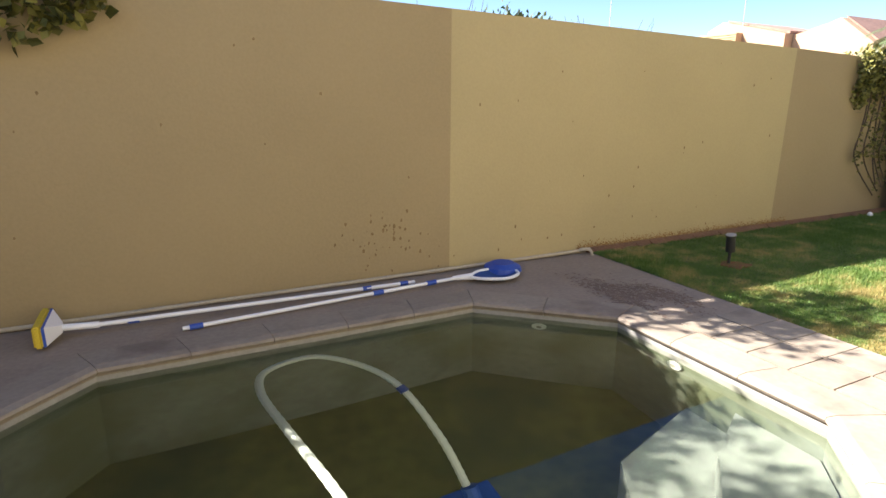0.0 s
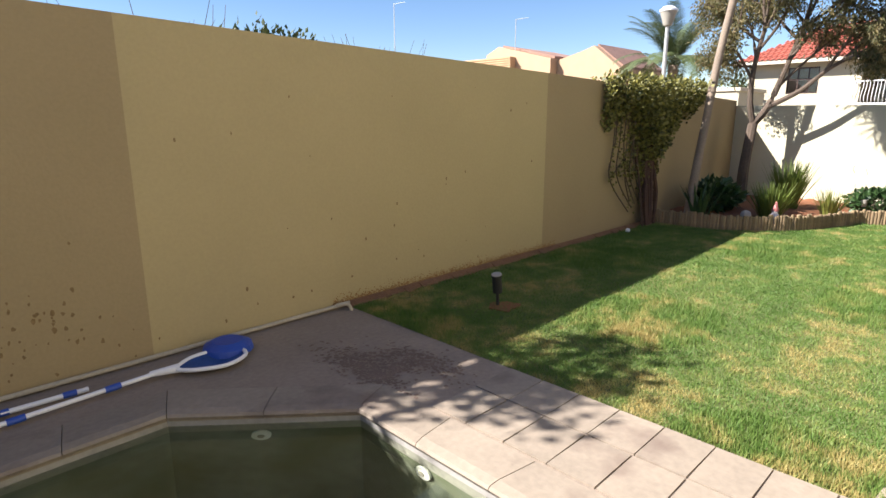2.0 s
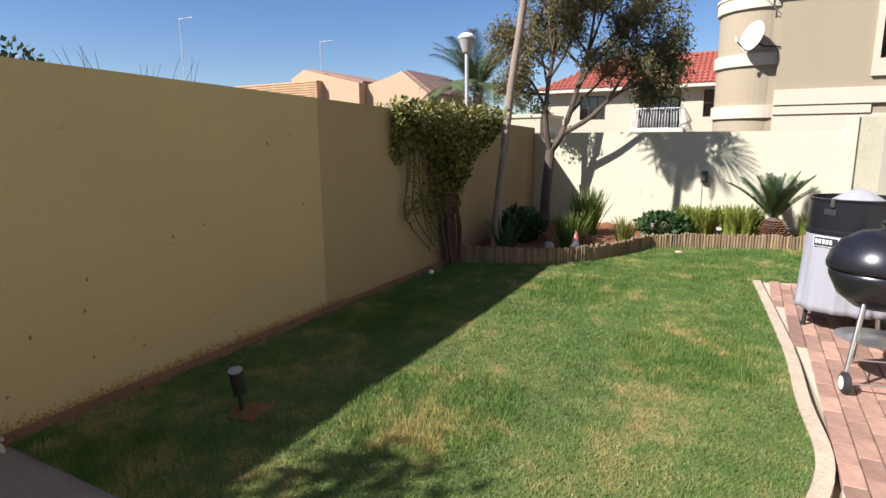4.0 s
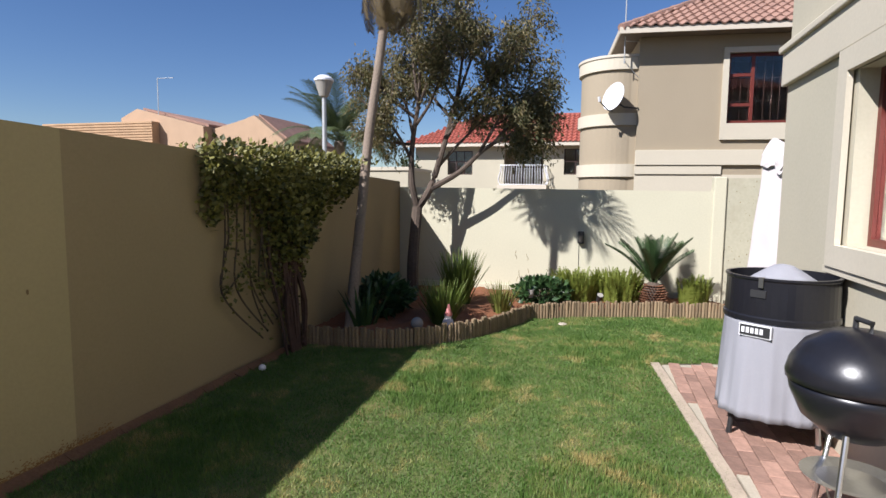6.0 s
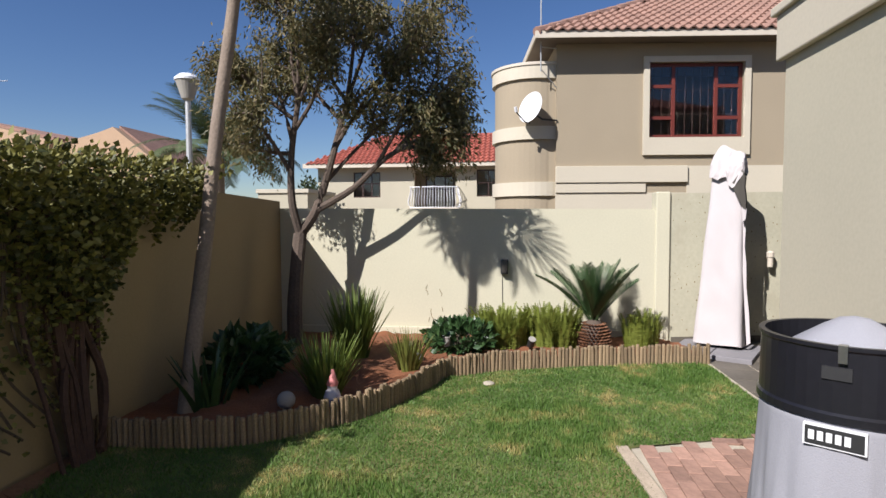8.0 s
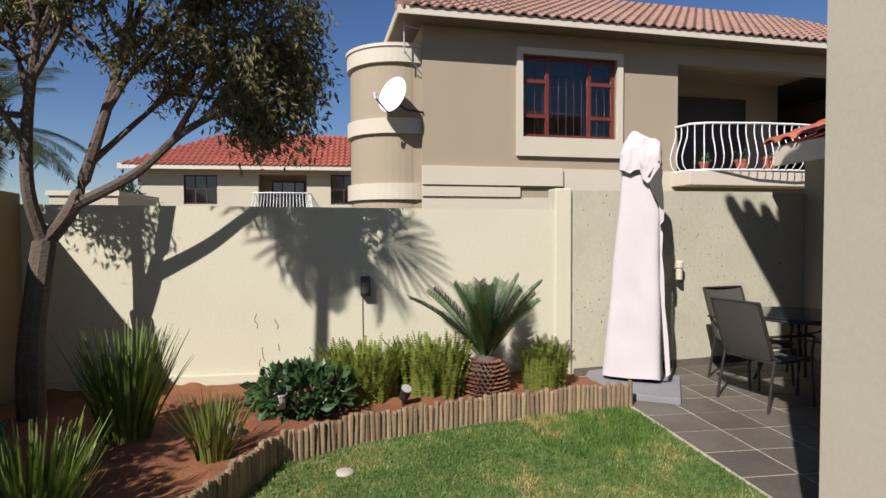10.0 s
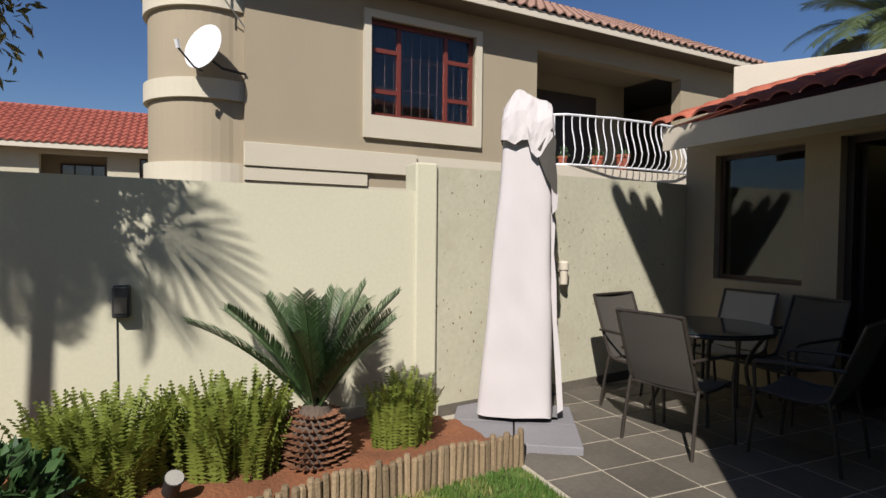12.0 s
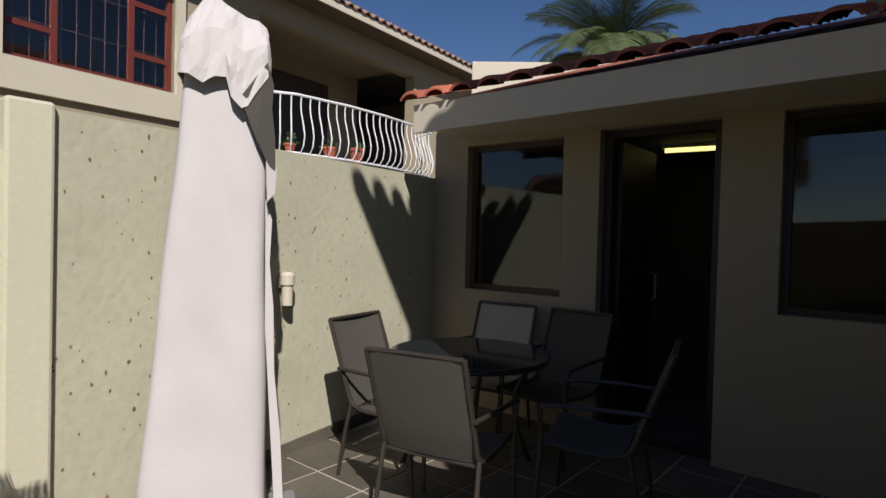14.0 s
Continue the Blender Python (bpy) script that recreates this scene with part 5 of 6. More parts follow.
fern("sword_fern", (12.85, 0.5, 0.06), 320, 0.54, 0.54, "yellow-green sword fern beside the cycad", 6)
fern("sword_fern", (12.8, -0.58, 0.06), 140, 0.48, 0.32, "small bright green fern beside the umbrella base", 7)
shrub("dark_shrub", (11.0, 3.6, 0.05), 0.5, 0.32, 0.24, 520, L_DARK, (0.1, 0.2), 9, "dark low shrub in the wall's shade", fold=0.3)
strap_clump("dark_agave", (10.15, 3.55, 0.05), 34, 0.55, 0.42, L_DARK, "dark spiky plant in the shaded corner", 12, 0.028)
shrub("dark_bush", (29.0, 9.4, 0), 0.9, 0.6, 1.75, 1600, L_HEDGE, (0.1, 0.2), 17, "dark leafy bush behind the low garage", "bush")
# hedge top and bare twigs beyond the ochre wall, and the tree that shades the pool
t = shrub("hedge", (5.6, 9.0, 0), 2.3, 0.8, 1.52, 11000, L_HEDGE, (0.07, 0.13), 14, "dark clipped hedge top beyond the garden wall", "hedge")
t = thing("creeper_tree", "leafy creeper overhanging the garden wall by the pool", "tree", (-1.5, 4.75, 0))
rs = random.Random(15)
bm = B()
bm_tube(bm, [(0, 0, -0.1), (0.05, 0, 1.2), (-0.05, 0, 2.6)], [0.09, 0.08, 0.06], 8)
part("trunk", bm, M_BARK, t)
pts = []
for _ in range(70):
    c = Vector((rs.gauss(0.0, 0.75), rs.gauss(0, 0.35), 3.2 + rs.gauss(0, 0.55)))
    for _ in range(55):
        pts.append((c + Vector((rs.gauss(0, 0.14), rs.gauss(0, 0.14), rs.gauss(0, 0.12))), (0, -0.2, 0.3)))
# clusters and limb out of view, added to cast dapples on deck and lawn
for _ in range(24):
    c = Vector((rs.uniform(1.2, 2.5), rs.gauss(0, 0.2), 3.8 + rs.gauss(0, 0.2)))
    for _ in range(60):
        pts.append((c + Vector((rs.gauss(0, 0.13), rs.gauss(0, 0.13), rs.gauss(0, 0.1))), (0, -0.2, 0.3)))
bm = B()
bm_tube(bm, smooth_line([(-0.05, 0, 2.5), (0.6, 0.05, 3.3), (1.6, 0.0, 3.75), (2.4, -0.05, 3.85)], 4), 0.03, 6)
part("limb", bm, M_BARK, t)
for _ in range(900):
    pts.append((Vector((rs.uniform(-2.2, 0.88), rs.uniform(-0.86, -0.4), 2.17 + 0.08 * rs.random() - 0.3 * rs.random() ** 2 * max(0.1, min(1, (0.95 - rs.random() - 0.0))))), (0.2, -0.6, 0.3)))
for _ in range(420):
    x = rs.uniform(0.1, 1.24)
    low = 1.8 + 0.22 * max(0.0, (x - 0.72) / 0.5) - 0.04 * rs.random()
    pts.append((Vector((x, rs.uniform(-0.84, -0.72), low + (2.16 - low) * rs.random())), (0.2, -0.7, -0.1)))
leaves("leaves", pts, L_IVY, (0.06, 0.12), 16, t, fold=0.38)
for x, y, seed in ((3.9, 8.6, 1), (8.2, 9.2, 2)):
    t = thing("bare_shrub", "bare twiggy shrub beyond the garden wall", "shrub", (x, y, 0))
    rs = random.Random(seed)
    bm = B()
    for _ in range(16):
        a = rs.uniform(0, 6.28)
        p, pts = Vector((0, 0, -0.05)), []
        d = Vector((math.cos(a) * 0.35, math.sin(a) * 0.35, 1))
        for k in range(6):
            pts.append(p.copy())
            p += d * 0.62 + Vector((rs.gauss(0, 0.12), rs.gauss(0, 0.12), 0))
        bm_tube(bm, pts, [0.02, 0.016, 0.012, 0.009, 0.006, 0.003], 5)
    part("twig", bm, M_BARK, t)


# ---------- pool things ----------
def pool_brush():
    t = thing("pool_brush", "white pool brush with yellow bristles on a telescopic pole", "pool brush", (-0.84, 3.74, 0.0))
    bm = B()
    bm_box(bm, -0.03, -0.16, 0.02, 0.02, 0.22, 0.16)
    bmesh.ops.bevel(bm, geom=bm.edges[:], offset=0.012, segments=2, affect="EDGES")
    part("bristles", bm, M_SPONGE, t)
    bm = B()
    bm_box(bm, 0.02, -0.16, 0.03, 0.035, 0.22, 0.15)
    part("blue_strip", bm, M_BLUE, t)
    bm = B()
    vs = [bm.verts.new(p) for p in ((0.035, -0.15, 0.03), (0.035, 0.21, 0.03), (0.1, 0.06, 0.05), (0.1, 0.0, 0.05), (0.035, -0.15, 0.15), (0.035, 0.21, 0.15), (0.1, 0.06, 0.1), (0.1, 0.0, 0.1))]
    for f in ((0, 1, 2, 3), (7, 6, 5, 4), (0, 4, 5, 1), (1, 5, 6, 2), (2, 6, 7, 3), (3, 7, 4, 0)):
        bm.faces.new([vs[i] for i in f])
    part("head", bm, M_WHITE, t)
    bm = B()
    bm_tube(bm, [(0.08, 0.03, 0.075), (0.3, 0.028, 0.06)], 0.022, 10)
    part("socket", bm, M_WHITE, t)
    bm = B()
    bm_tube(bm, [(0.28, 0.028, 0.06), (2.55, 0.06, 0.03)], 0.015, 10)
    part("pole", bm, M_WHITE, t, "white telescopic pole")
    for x in (0.46, 2.1, 2.42):
        bm = B()
        bm_tube(bm, [(x, 0.03 + 0.013 * x, 0.058 - 0.011 * x), (x + 0.07, 0.031 + 0.013 * x, 0.057 - 0.011 * x)], 0.019, 10)
        part("clamp", bm, M_BLUE, t)


def leaf_net():
    t = thing("leaf_net", "blue leaf skimmer net on a white pole", "pool net", (2.16, 3.68, 0.0), -14)
    loop = [Vector((0.02, 0.03, 0.05)), Vector((0.12, 0.12, 0.055)), Vector((0.3, 0.15, 0.06)), Vector((0.42, 0.1, 0.06)), Vector((0.43, -0.02, 0.055)), Vector((0.3, -0.11, 0.05)), Vector((0.12, -0.09, 0.05)), Vector((0.02, -0.03, 0.05))]
    bm = B()
    bm_tube(bm, smooth_line(loop + [loop[0]], 4), 0.014, 7)
    part("hoop", bm, M_WHITE, t)
    bm = B()
    c = bm.verts.new((0.27, 0.02, 0.015))
    ring_ = [bm.verts.new(p) for p in smooth_line(loop + [loop[0]], 3)[:-1]]
    for k in range(len(ring_)):
        bm.faces.new((c, ring_[k], ring_[(k + 1) % len(ring_)]))
    part("net", bm, M_NET, t)
    bm = B()
    bm_lathe(bm, [(0.02, 0.1), (0.1, 0.1), (0.16, 0.07), (0.17, 0.03), (0.15, 0.02)], 18, (0.36, 0.2))
    part("net_bag", bm, M_BLUE, t, "billowed blue net bag")
    bm = B()
    bm_tube(bm, [(0.03, 0, 0.05), (-0.14, 0.0, 0.045)], [0.03, 0.018], 10)
    part("socket", bm, M_WHITE, t)
    bm = B()
    bm_tube(bm, [(-0.1, 0, 0.045), (-2.12, -0.66, 0.025)], 0.014, 10)
    part("pole", bm, M_WHITE, t)
    for x0 in (0.3, 0.75, 2.0):
        bm = B()
        bm_tube(bm, [(-x0, -0.327 * (x0 - 0.1), 0.045 - 0.01 * (x0 - 0.1)), (-x0 - 0.08, -0.327 * (x0 - 0.02), 0.045 - 0.01 * (x0 - 0.02))], 0.02, 10)
        part("clamp", bm, M_BLUE, t)


def hose():
    t = thing("pool_hose", "white ribbed suction hose curling through the pool", "hose", (0, 0, 0))
    path = [(0.5, 0.58, 0.0), (0.5, 1.2, -0.12), (0.45, 1.75, -0.15), (0.36, 2.3, -0.16), (0.3, 2.75, -0.16), (0.38, 3.0, -0.17), (0.68, 3.1, -0.2), (0.95, 2.95, -0.3), (1.12, 2.68, -0.42), (1.22, 2.3, -0.7), (1.26, 2.05, -0.95)]
    pts = smooth_line(path, 14)
    bm = B()
    bm_tube(bm, pts, [0.024 + 0.003 * (k % 2) for k in range(len(pts))], 9)
    part("ribbed_tube", bm, M_WHITE, t)
    bm = B()
    bm_tube(bm, pts[112:115], 0.033, 10)
    part("cuff", bm, M_BLUE, t)
    bm = B()
    bm_box(bm, 1.12, 1.78, -1.15, 1.44, 2.12, -1.06, bevel=0.02)
    bm_tube(bm, [(1.27, 2.04, -0.95), (1.28, 1.95, -1.08)], 0.05, 10)
    part("cleaner_head", bm, M_BLUE, t)
    for x, y, a in ((2.33, 2.9, 50), (2.745, 2.0, 0)):
        i = thing("pool_inlet", "white round return fitting in the pool wall", "pool fitting", (x, y, -0.22), a, group="pool inlets")
        m = pose(0, 0, 0, 0, -90, 0)
        bm = B()
        bm_lathe(bm, [(0.03, 0.0), (0.055, 0.0), (0.055, 0.015), (0.03, 0.02)], 20)
        bmesh.ops.transform(bm, matrix=m, verts=bm.verts[:])
        part("flange", bm, M_WHITE, i)
        bm = B()
        bm_lathe(bm, [(0.005, 0.0), (0.024, 0.0), (0.02, 0.024), (0.005, 0.026)], 14)
        bmesh.ops.transform(bm, matrix=m, verts=bm.verts[:])
        part("eyeball", bm, M_CUSH, i)


pool_brush()
leaf_net()
hose()
c = thing("conduit", "cream plastic pipe along the wall foot, turned up at its end", "pipe", (0, 0, 0))
bm = B()
bm_tube(bm, smooth_line([(-3.5, 4.02, 0.025), (0, 4.02, 0.025), (3.45, 4.02, 0.03), (3.6, 3.99, 0.05), (3.68, 3.94, 0.05), (3.7, 3.92, -0.02)], 4), 0.016, 8)
part("pipe", bm, M_GROUT, c)


def spotlight(loc, h, label, tilt=20):
    t = thing("garden_spotlight", label, "garden light", loc)
    bm = B()
    bm_tube(bm, [(0, 0, -0.05), (0, 0, h * 0.45)], 0.014, 8)
    part("stake", bm, M_BLACKP, t)
    m = pose(0, 0, h * 0.42, 0, tilt, 200)
    bm = B()
    bm_lathe(bm, [(0.02, 0.0), (0.042, 0.01), (0.042, h * 0.55), (0.048, h * 0.56), (0.048, h * 0.6), (0.03, h * 0.6)], 18)
    bmesh.ops.transform(bm, matrix=m, verts=bm.verts[:])
    part("housing", bm, M_BLACKP, t)
    bm = B()
    bm_lathe(bm, [(0.01, h * 0.602), (0.044, h * 0.602), (0.044, h * 0.62), (0.01, h * 0.625)], 18)
    bmesh.ops.transform(bm, matrix=m, verts=bm.verts[:])
    part("lens", bm, M_CUSH, t, "pale lens")


spotlight((4.65, 3.11, 0), 0.29, "black garden spotlight on a stake in the lawn", 12)
spotlight((12.42, 0.78, 0.06), 0.2, "small black spotlight tilted in the planting bed", 35)

# ---------- bed ornaments ----------
g = B()
bm_lathe(g, [(0.01, 0), (0.06, 0.0), (0.065, 0.06), (0.05, 0.11), (0.035, 0.12), (0.04, 0.15), (0.045, 0.16), (0.03, 0.2), (0.01, 0.27)], 14, wob=lambda t, z: 1 + 0.08 * math.sin(3 * t + 20 * z))
gm = bpy.data.materials.new("gnome_paint")
gm.use_nodes = True
N, L = gm.node_tree.nodes, gm.node_tree.links
tc, sp, rp = N.new("ShaderNodeTexCoord"), N.new("ShaderNodeSeparateXYZ"), N.new("ShaderNodeValToRGB")
L.new(tc.outputs["Object"], sp.inputs[0])
mr = N.new("ShaderNodeMapRange")
mr.inputs["From Max"].default_value = 0.27
L.new(sp.outputs["Z"], mr.inputs["Value"])
L.new(mr.outputs[0], rp.inputs[0])
rp.color_ramp.interpolation = "CONSTANT"
rp.color_ramp.elements[0].color = (0.10, 0.12, 0.28, 1)
rp.color_ramp.elements[1].position, rp.color_ramp.elements[1].color = 0.56, (0.62, 0.22, 0.2, 1)
k = rp.color_ramp.elements.new(0.2)
k.color = (0.6, 0.56, 0.55, 1)
L.new(rp.outputs[0], N["Principled BSDF"].inputs["Base Color"])
go = part("garden_gnome", g, gm, smooth=True)
go.location, go.scale = (10.33, 2.53, 0.07), (1.15, 1.15, 1.15)
tagged(go, "small painted garden gnome with a faded red hat", "garden gnome")
for nm, lab, loc, r in (("glass_globe", "round pale glass garden globe", (10.12, 2.86, 0.17), 0.075), ("white_stone", "small white stone at the lawn edge", (8.5, 3.9, 0.02), 0.035), ("pale_stone", "pale flat stone on the lawn", (11.3, 1.23, 0.012), 0.06), ("grey_rock", "dark grey rock in the planting bed", (11.95, 2.05, 0.09), 0.07)):
    bm = B()
    bmesh.ops.create_icosphere(bm, subdivisions=3, radius=r)
    for v in bm.verts:
        v.co *= 1 + (0.0 if nm == "glass_globe" else 0.25) * noise.noise(v.co * 12)
        if nm == "pale_stone":
            v.co.z *= 0.3
            v.co.x *= 1.2
    ob = part(nm, bm, {"glass_globe": M_CUSH, "grey_rock": M_SLAB}.get(nm, M_WHITE if nm == "white_stone" else M_GROUT), smooth=True)
    ob.location = loc
    tagged(ob, lab, "ornament" if nm == "glass_globe" else "stone")
p = thing("plastic_pot", "small white plastic pot among the dark leaves", "pot", (12.1, 1.74, 0.2))
bm = B()
bm_lathe(bm, [(0.035, 0), (0.05, 0.1), (0.055, 0.1), (0.055, 0.115), (0.045, 0.115), (0.04, 0.03)], 16)
part("pot", bm, M_CUSH, p)
# wall box with its cable
w = thing("wall_light", "black box light on the cream wall with a hanging cable", "wall light", (13.4, 1.09, 0.91))
bm = B()
bm_box(bm, -0.09, -0.05, 0.0, -0.001, 0.05, 0.2, bevel=0.012)
part("housing", bm, M_BLACKP, w)
bm = B()
bm_box(bm, -0.1, -0.035, 0.03, -0.091, 0.035, 0.13)
part("lens", bm, M_SLING, w)
bm = B()
bm_tube(bm, [(-0.006, 0.03, 0.0), (-0.006, 0.028, -0.4), (-0.006, 0.03, -0.72)], 0.005, 5)
part("cable", bm, M_BLACKP, w)
w = thing("wall_lamp", "cream weatherproof wall fitting on the rough wall", "wall light", (13.62, -2.38, 1.0))
bm = B()
bm_lathe(bm, [(0.02, 0), (0.035, 0.01), (0.035, 0.13), (0.045, 0.14), (0.045, 0.2), (0.03, 0.22)], 14, (-0.06, 0))
part("housing", bm, M_FASC, w)
bm = B()
bm_box(bm, -0.05, -0.03, 0.12, 0.06, 0.03, 0.2)
part("bracket", bm, M_FASC, w)
# pots on the neighbour's balcony
for px, py, ph, pr in ((18.40, -5.75, 0.16, 0.09), (18.44, -6.6, 0.22, 0.12), (18.52, -7.3, 0.3, 0.14)):
    fp = thing("flower_pot", "small terracotta pot standing on the neighbour's balcony", "pot", (px, py, 2.78), group="balcony pots")
    bm = B()
    bm_lathe(bm, [(pr * 0.65, 0), (pr, ph * 0.8), (pr * 1.12, ph * 0.82), (pr * 1.12, ph), (pr * 0.9, ph), (pr * 0.85, ph * 0.7), (0.01, ph * 0.7)], 18)
    part("pot", bm, M_TILEP, fp)
    sr = random.Random(int(px * 100))
    tagged(leaves("sprig", [(Vector((sr.gauss(0, pr * 0.5), sr.gauss(0, pr * 0.5), ph * 0.75 + abs(sr.gauss(0, 0.09)))), (0, 0, 1)) for _ in range(60)], L_DARK, (0.05, 0.1), 3, fp, fold=0.25), kind="stuff")
# street lamp
s = thing("street_lamp", "grey street lamp with a white bucket head beyond the walls", "street lamp", (15.03, 6.55, 0))
bm = B()
bm_tube(bm, [(0, 0, -0.1), (0, 0, 3.74)], [0.06, 0.045], 10)
part("pole", bm, M_GALV, s)
bm = B()
bm_lathe(bm, [(0.06, 3.72), (0.1, 3.75), (0.19, 4.04), (0.195, 4.06), (0.05, 4.06)], 20)
part("diffuser", bm, M_CUSH, s)
bm = B()
bm_lathe(bm, [(0.21, 4.06), (0.21, 4.1), (0.12, 4.17), (0.03, 4.19)], 20)
part("cap", bm, M_WHITE, s)


# ---------- barbecues ----------
def covered_grill():
    t = thing("covered_grill", "large drum barbecue with a grey cloth cover and black ring", "barbecue", (8.3, -0.45, 0.0), 20)
    bm = B()
    bm_lathe(bm, [(0.35, 0.86), (0.366, 0.86), (0.366, 0.89), (0.356, 0.9), (0.352, 1.14), (0.362, 1.15), (0.362, 1.165), (0.338, 1.165), (0.338, 0.98), (0.02, 0.98)], 48)
    part("ring", bm, M_BLACK, t, "black enamelled ring", smooth=False)
    bm = B()
    bm_lathe(bm, [(0.335, 0.99), (0.325, 1.02), (0.25, 1.1), (0.12, 1.19), (0.06, 1.225), (0.01, 1.235)], 40, wob=lambda a, z: 1 + 0.02 * math.sin(6 * a))
    part("cloth_cone", bm, M_CLOTH, t, smooth=True)
    def fold(a, z):
        q = max(0.0, (0.9 - z) / 0.7)
        return 1 + q * (0.05 * math.sin(4 * a + 0.5) + 0.03 * math.sin(13 * a + 3 * z) + 0.02 * math.sin(29 * a))
    bm = B()
    prof = [(0.352 + 0.045 * k / 14, 0.875 - 0.68 * k / 14) for k in range(15)]
    bm_lathe(bm, prof[::-1], 96, wob=fold)
    part("cloth_skirt", bm, M_CLOTH, t, smooth=True)
    for (u0, u1, z0, z1, m, e) in ((-0.105, 0.105, 0.76, 0.845, M_WHITE, 0.012), (-0.098, 0.098, 0.767, 0.838, M_BLACKP, 0.016)):
        bm = B()
        b = pose(0, 0, 0, 0, 0, 122)
        bm_box(bm, 0.352, u0, z0, 0.36 + e, u1, z1, m=b)
        part("label_patch", bm, m, t)
    for u in (-0.075, -0.045, -0.015, 0.015, 0.045):
        bm = B()
        bm_box(bm, 0.36, u - 0.01, 0.785, 0.38, u + 0.01, 0.822, m=pose(0, 0, 0, 0, 0, 122))
        part("label_bar", bm, M_WHITE, t)
    bm = B()
    bm_box(bm, 0.34, -0.05, 1.03, 0.36, 0.05, 1.08, m=pose(0, 0, 0, 0, 0, 122))
    part("vent", bm, M_BLACKP, t)
    bm = B()
    bm_box(bm, 0.335, -0.015, 1.1, 0.372, 0.015, 1.17, m=pose(0, 0, 0, 0, 0, 125))
    part("clip", bm, M_STEEL, t)
    for a in (200, 90, 330):
        p = Vector((0.33 * math.cos(math.radians(a)), 0.33 * math.sin(math.radians(a)), 0))
        bm = B()
        bm_tube(bm, [p * 0.9 + Vector((0, 0, 0.35)), p + Vector((0, 0, 0.03))], 0.018, 10)
        lg = part("leg", bm, M_STEEL if a == 200 else M_BLACKP, t)
        bm = B()
        bm_tube(bm, [p + Vector((0, 0, 0.04)), p], 0.021, 10)
        part("foot", bm, M_BLACKP, lg)
    bm = B()
    bm_lathe(bm, [(0.1, 0.3), (0.3, 0.42), (0.345, 0.6), (0.35, 0.86)], 32)
    part("bowl", bm, M_BLACK, t, smooth=True)


def kettle_grill():
    t = thing("kettle_grill", "black kettle barbecue on aluminium legs with wheels", "barbecue", (6.98, -0.44, 0.0), 10)
    bm = B()
    bm_lathe(bm, [(0.03, 0.52), (0.14, 0.54), (0.24, 0.62), (0.295, 0.74), (0.305, 0.8)], 40)
    part("bowl", bm, M_BLACK, t, smooth=True)
    bm = B()
    bm_lathe(bm, [(0.315, 0.8), (0.318, 0.83), (0.3, 0.9), (0.24, 0.99), (0.14, 1.05), (0.03, 1.07)], 40)
    lid = part("lid", bm, M_BLACK, t, smooth=True)
    bm = B()
    bm_tube(bm, [(-0.06, 0, 1.06), (-0.06, 0, 1.11), (0.06, 0, 1.11), (0.06, 0, 1.06)], 0.014, 8)
    part("handle", bm, M_BLACKP, lid)
    feet = [(-0.25, 0.22), (-0.25, -0.22), (0.3, 0.0)]
    for k, (x, y) in enumerate(feet):
        bm = B()
        bm_tube(bm, [(x * 0.55, y * 0.55, 0.6), (x, y, 0.02 if k == 2 else 0.07)], 0.0135, 10)
        part("leg", bm, M_STEEL, t)
    for x, y in feet[:2]:
        bm = B()
        bm_lathe(bm, [(0.03, -0.022), (0.06, -0.022), (0.076, -0.012), (0.076, 0.012), (0.06, 0.022), (0.03, 0.022)], 28)
        bmesh.ops.transform(bm, matrix=Matrix.Translation((x - 0.03, y, 0.077)) @ pose(0, 0, 0, 90, 0, 0), verts=bm.verts[:])
        w = part("wheel", bm, M_BLACKP, t)
        bm = B()
        bm_lathe(bm, [(0.006, -0.024), (0.045, -0.024), (0.045, 0.024), (0.006, 0.024)], 24)
        bmesh.ops.transform(bm, matrix=Matrix.Translation((x - 0.03, y, 0.077)) @ pose(0, 0, 0, 90, 0, 0), verts=bm.verts[:])
        part("hub", bm, M_WHITE, w)
    bm = B()
    bm_tube(bm, [(-0.28, -0.22, 0.077), (-0.28, 0.22, 0.077)], 0.008, 8)
    part("axle", bm, M_STEEL, t)
    bm = B()
    bm_lathe(bm, [(0.02, 0.3), (0.15, 0.29), (0.22, 0.315), (0.225, 0.32), (0.15, 0.3), (0.02, 0.31)], 28)
    part("ash_tray", bm, M_STEEL, t)
    bm = B()
    for a, b in ((feet[0], feet[2]), (feet[1], feet[2]), (feet[0], feet[1])):
        bm_tube(bm, [(a[0] * 0.85, a[1] * 0.85, 0.22), (b[0] * 0.85, b[1] * 0.85, 0.22)], 0.005, 6)
    part("bottom_rack", bm, M_STEEL, t)


covered_grill()
kettle_grill()


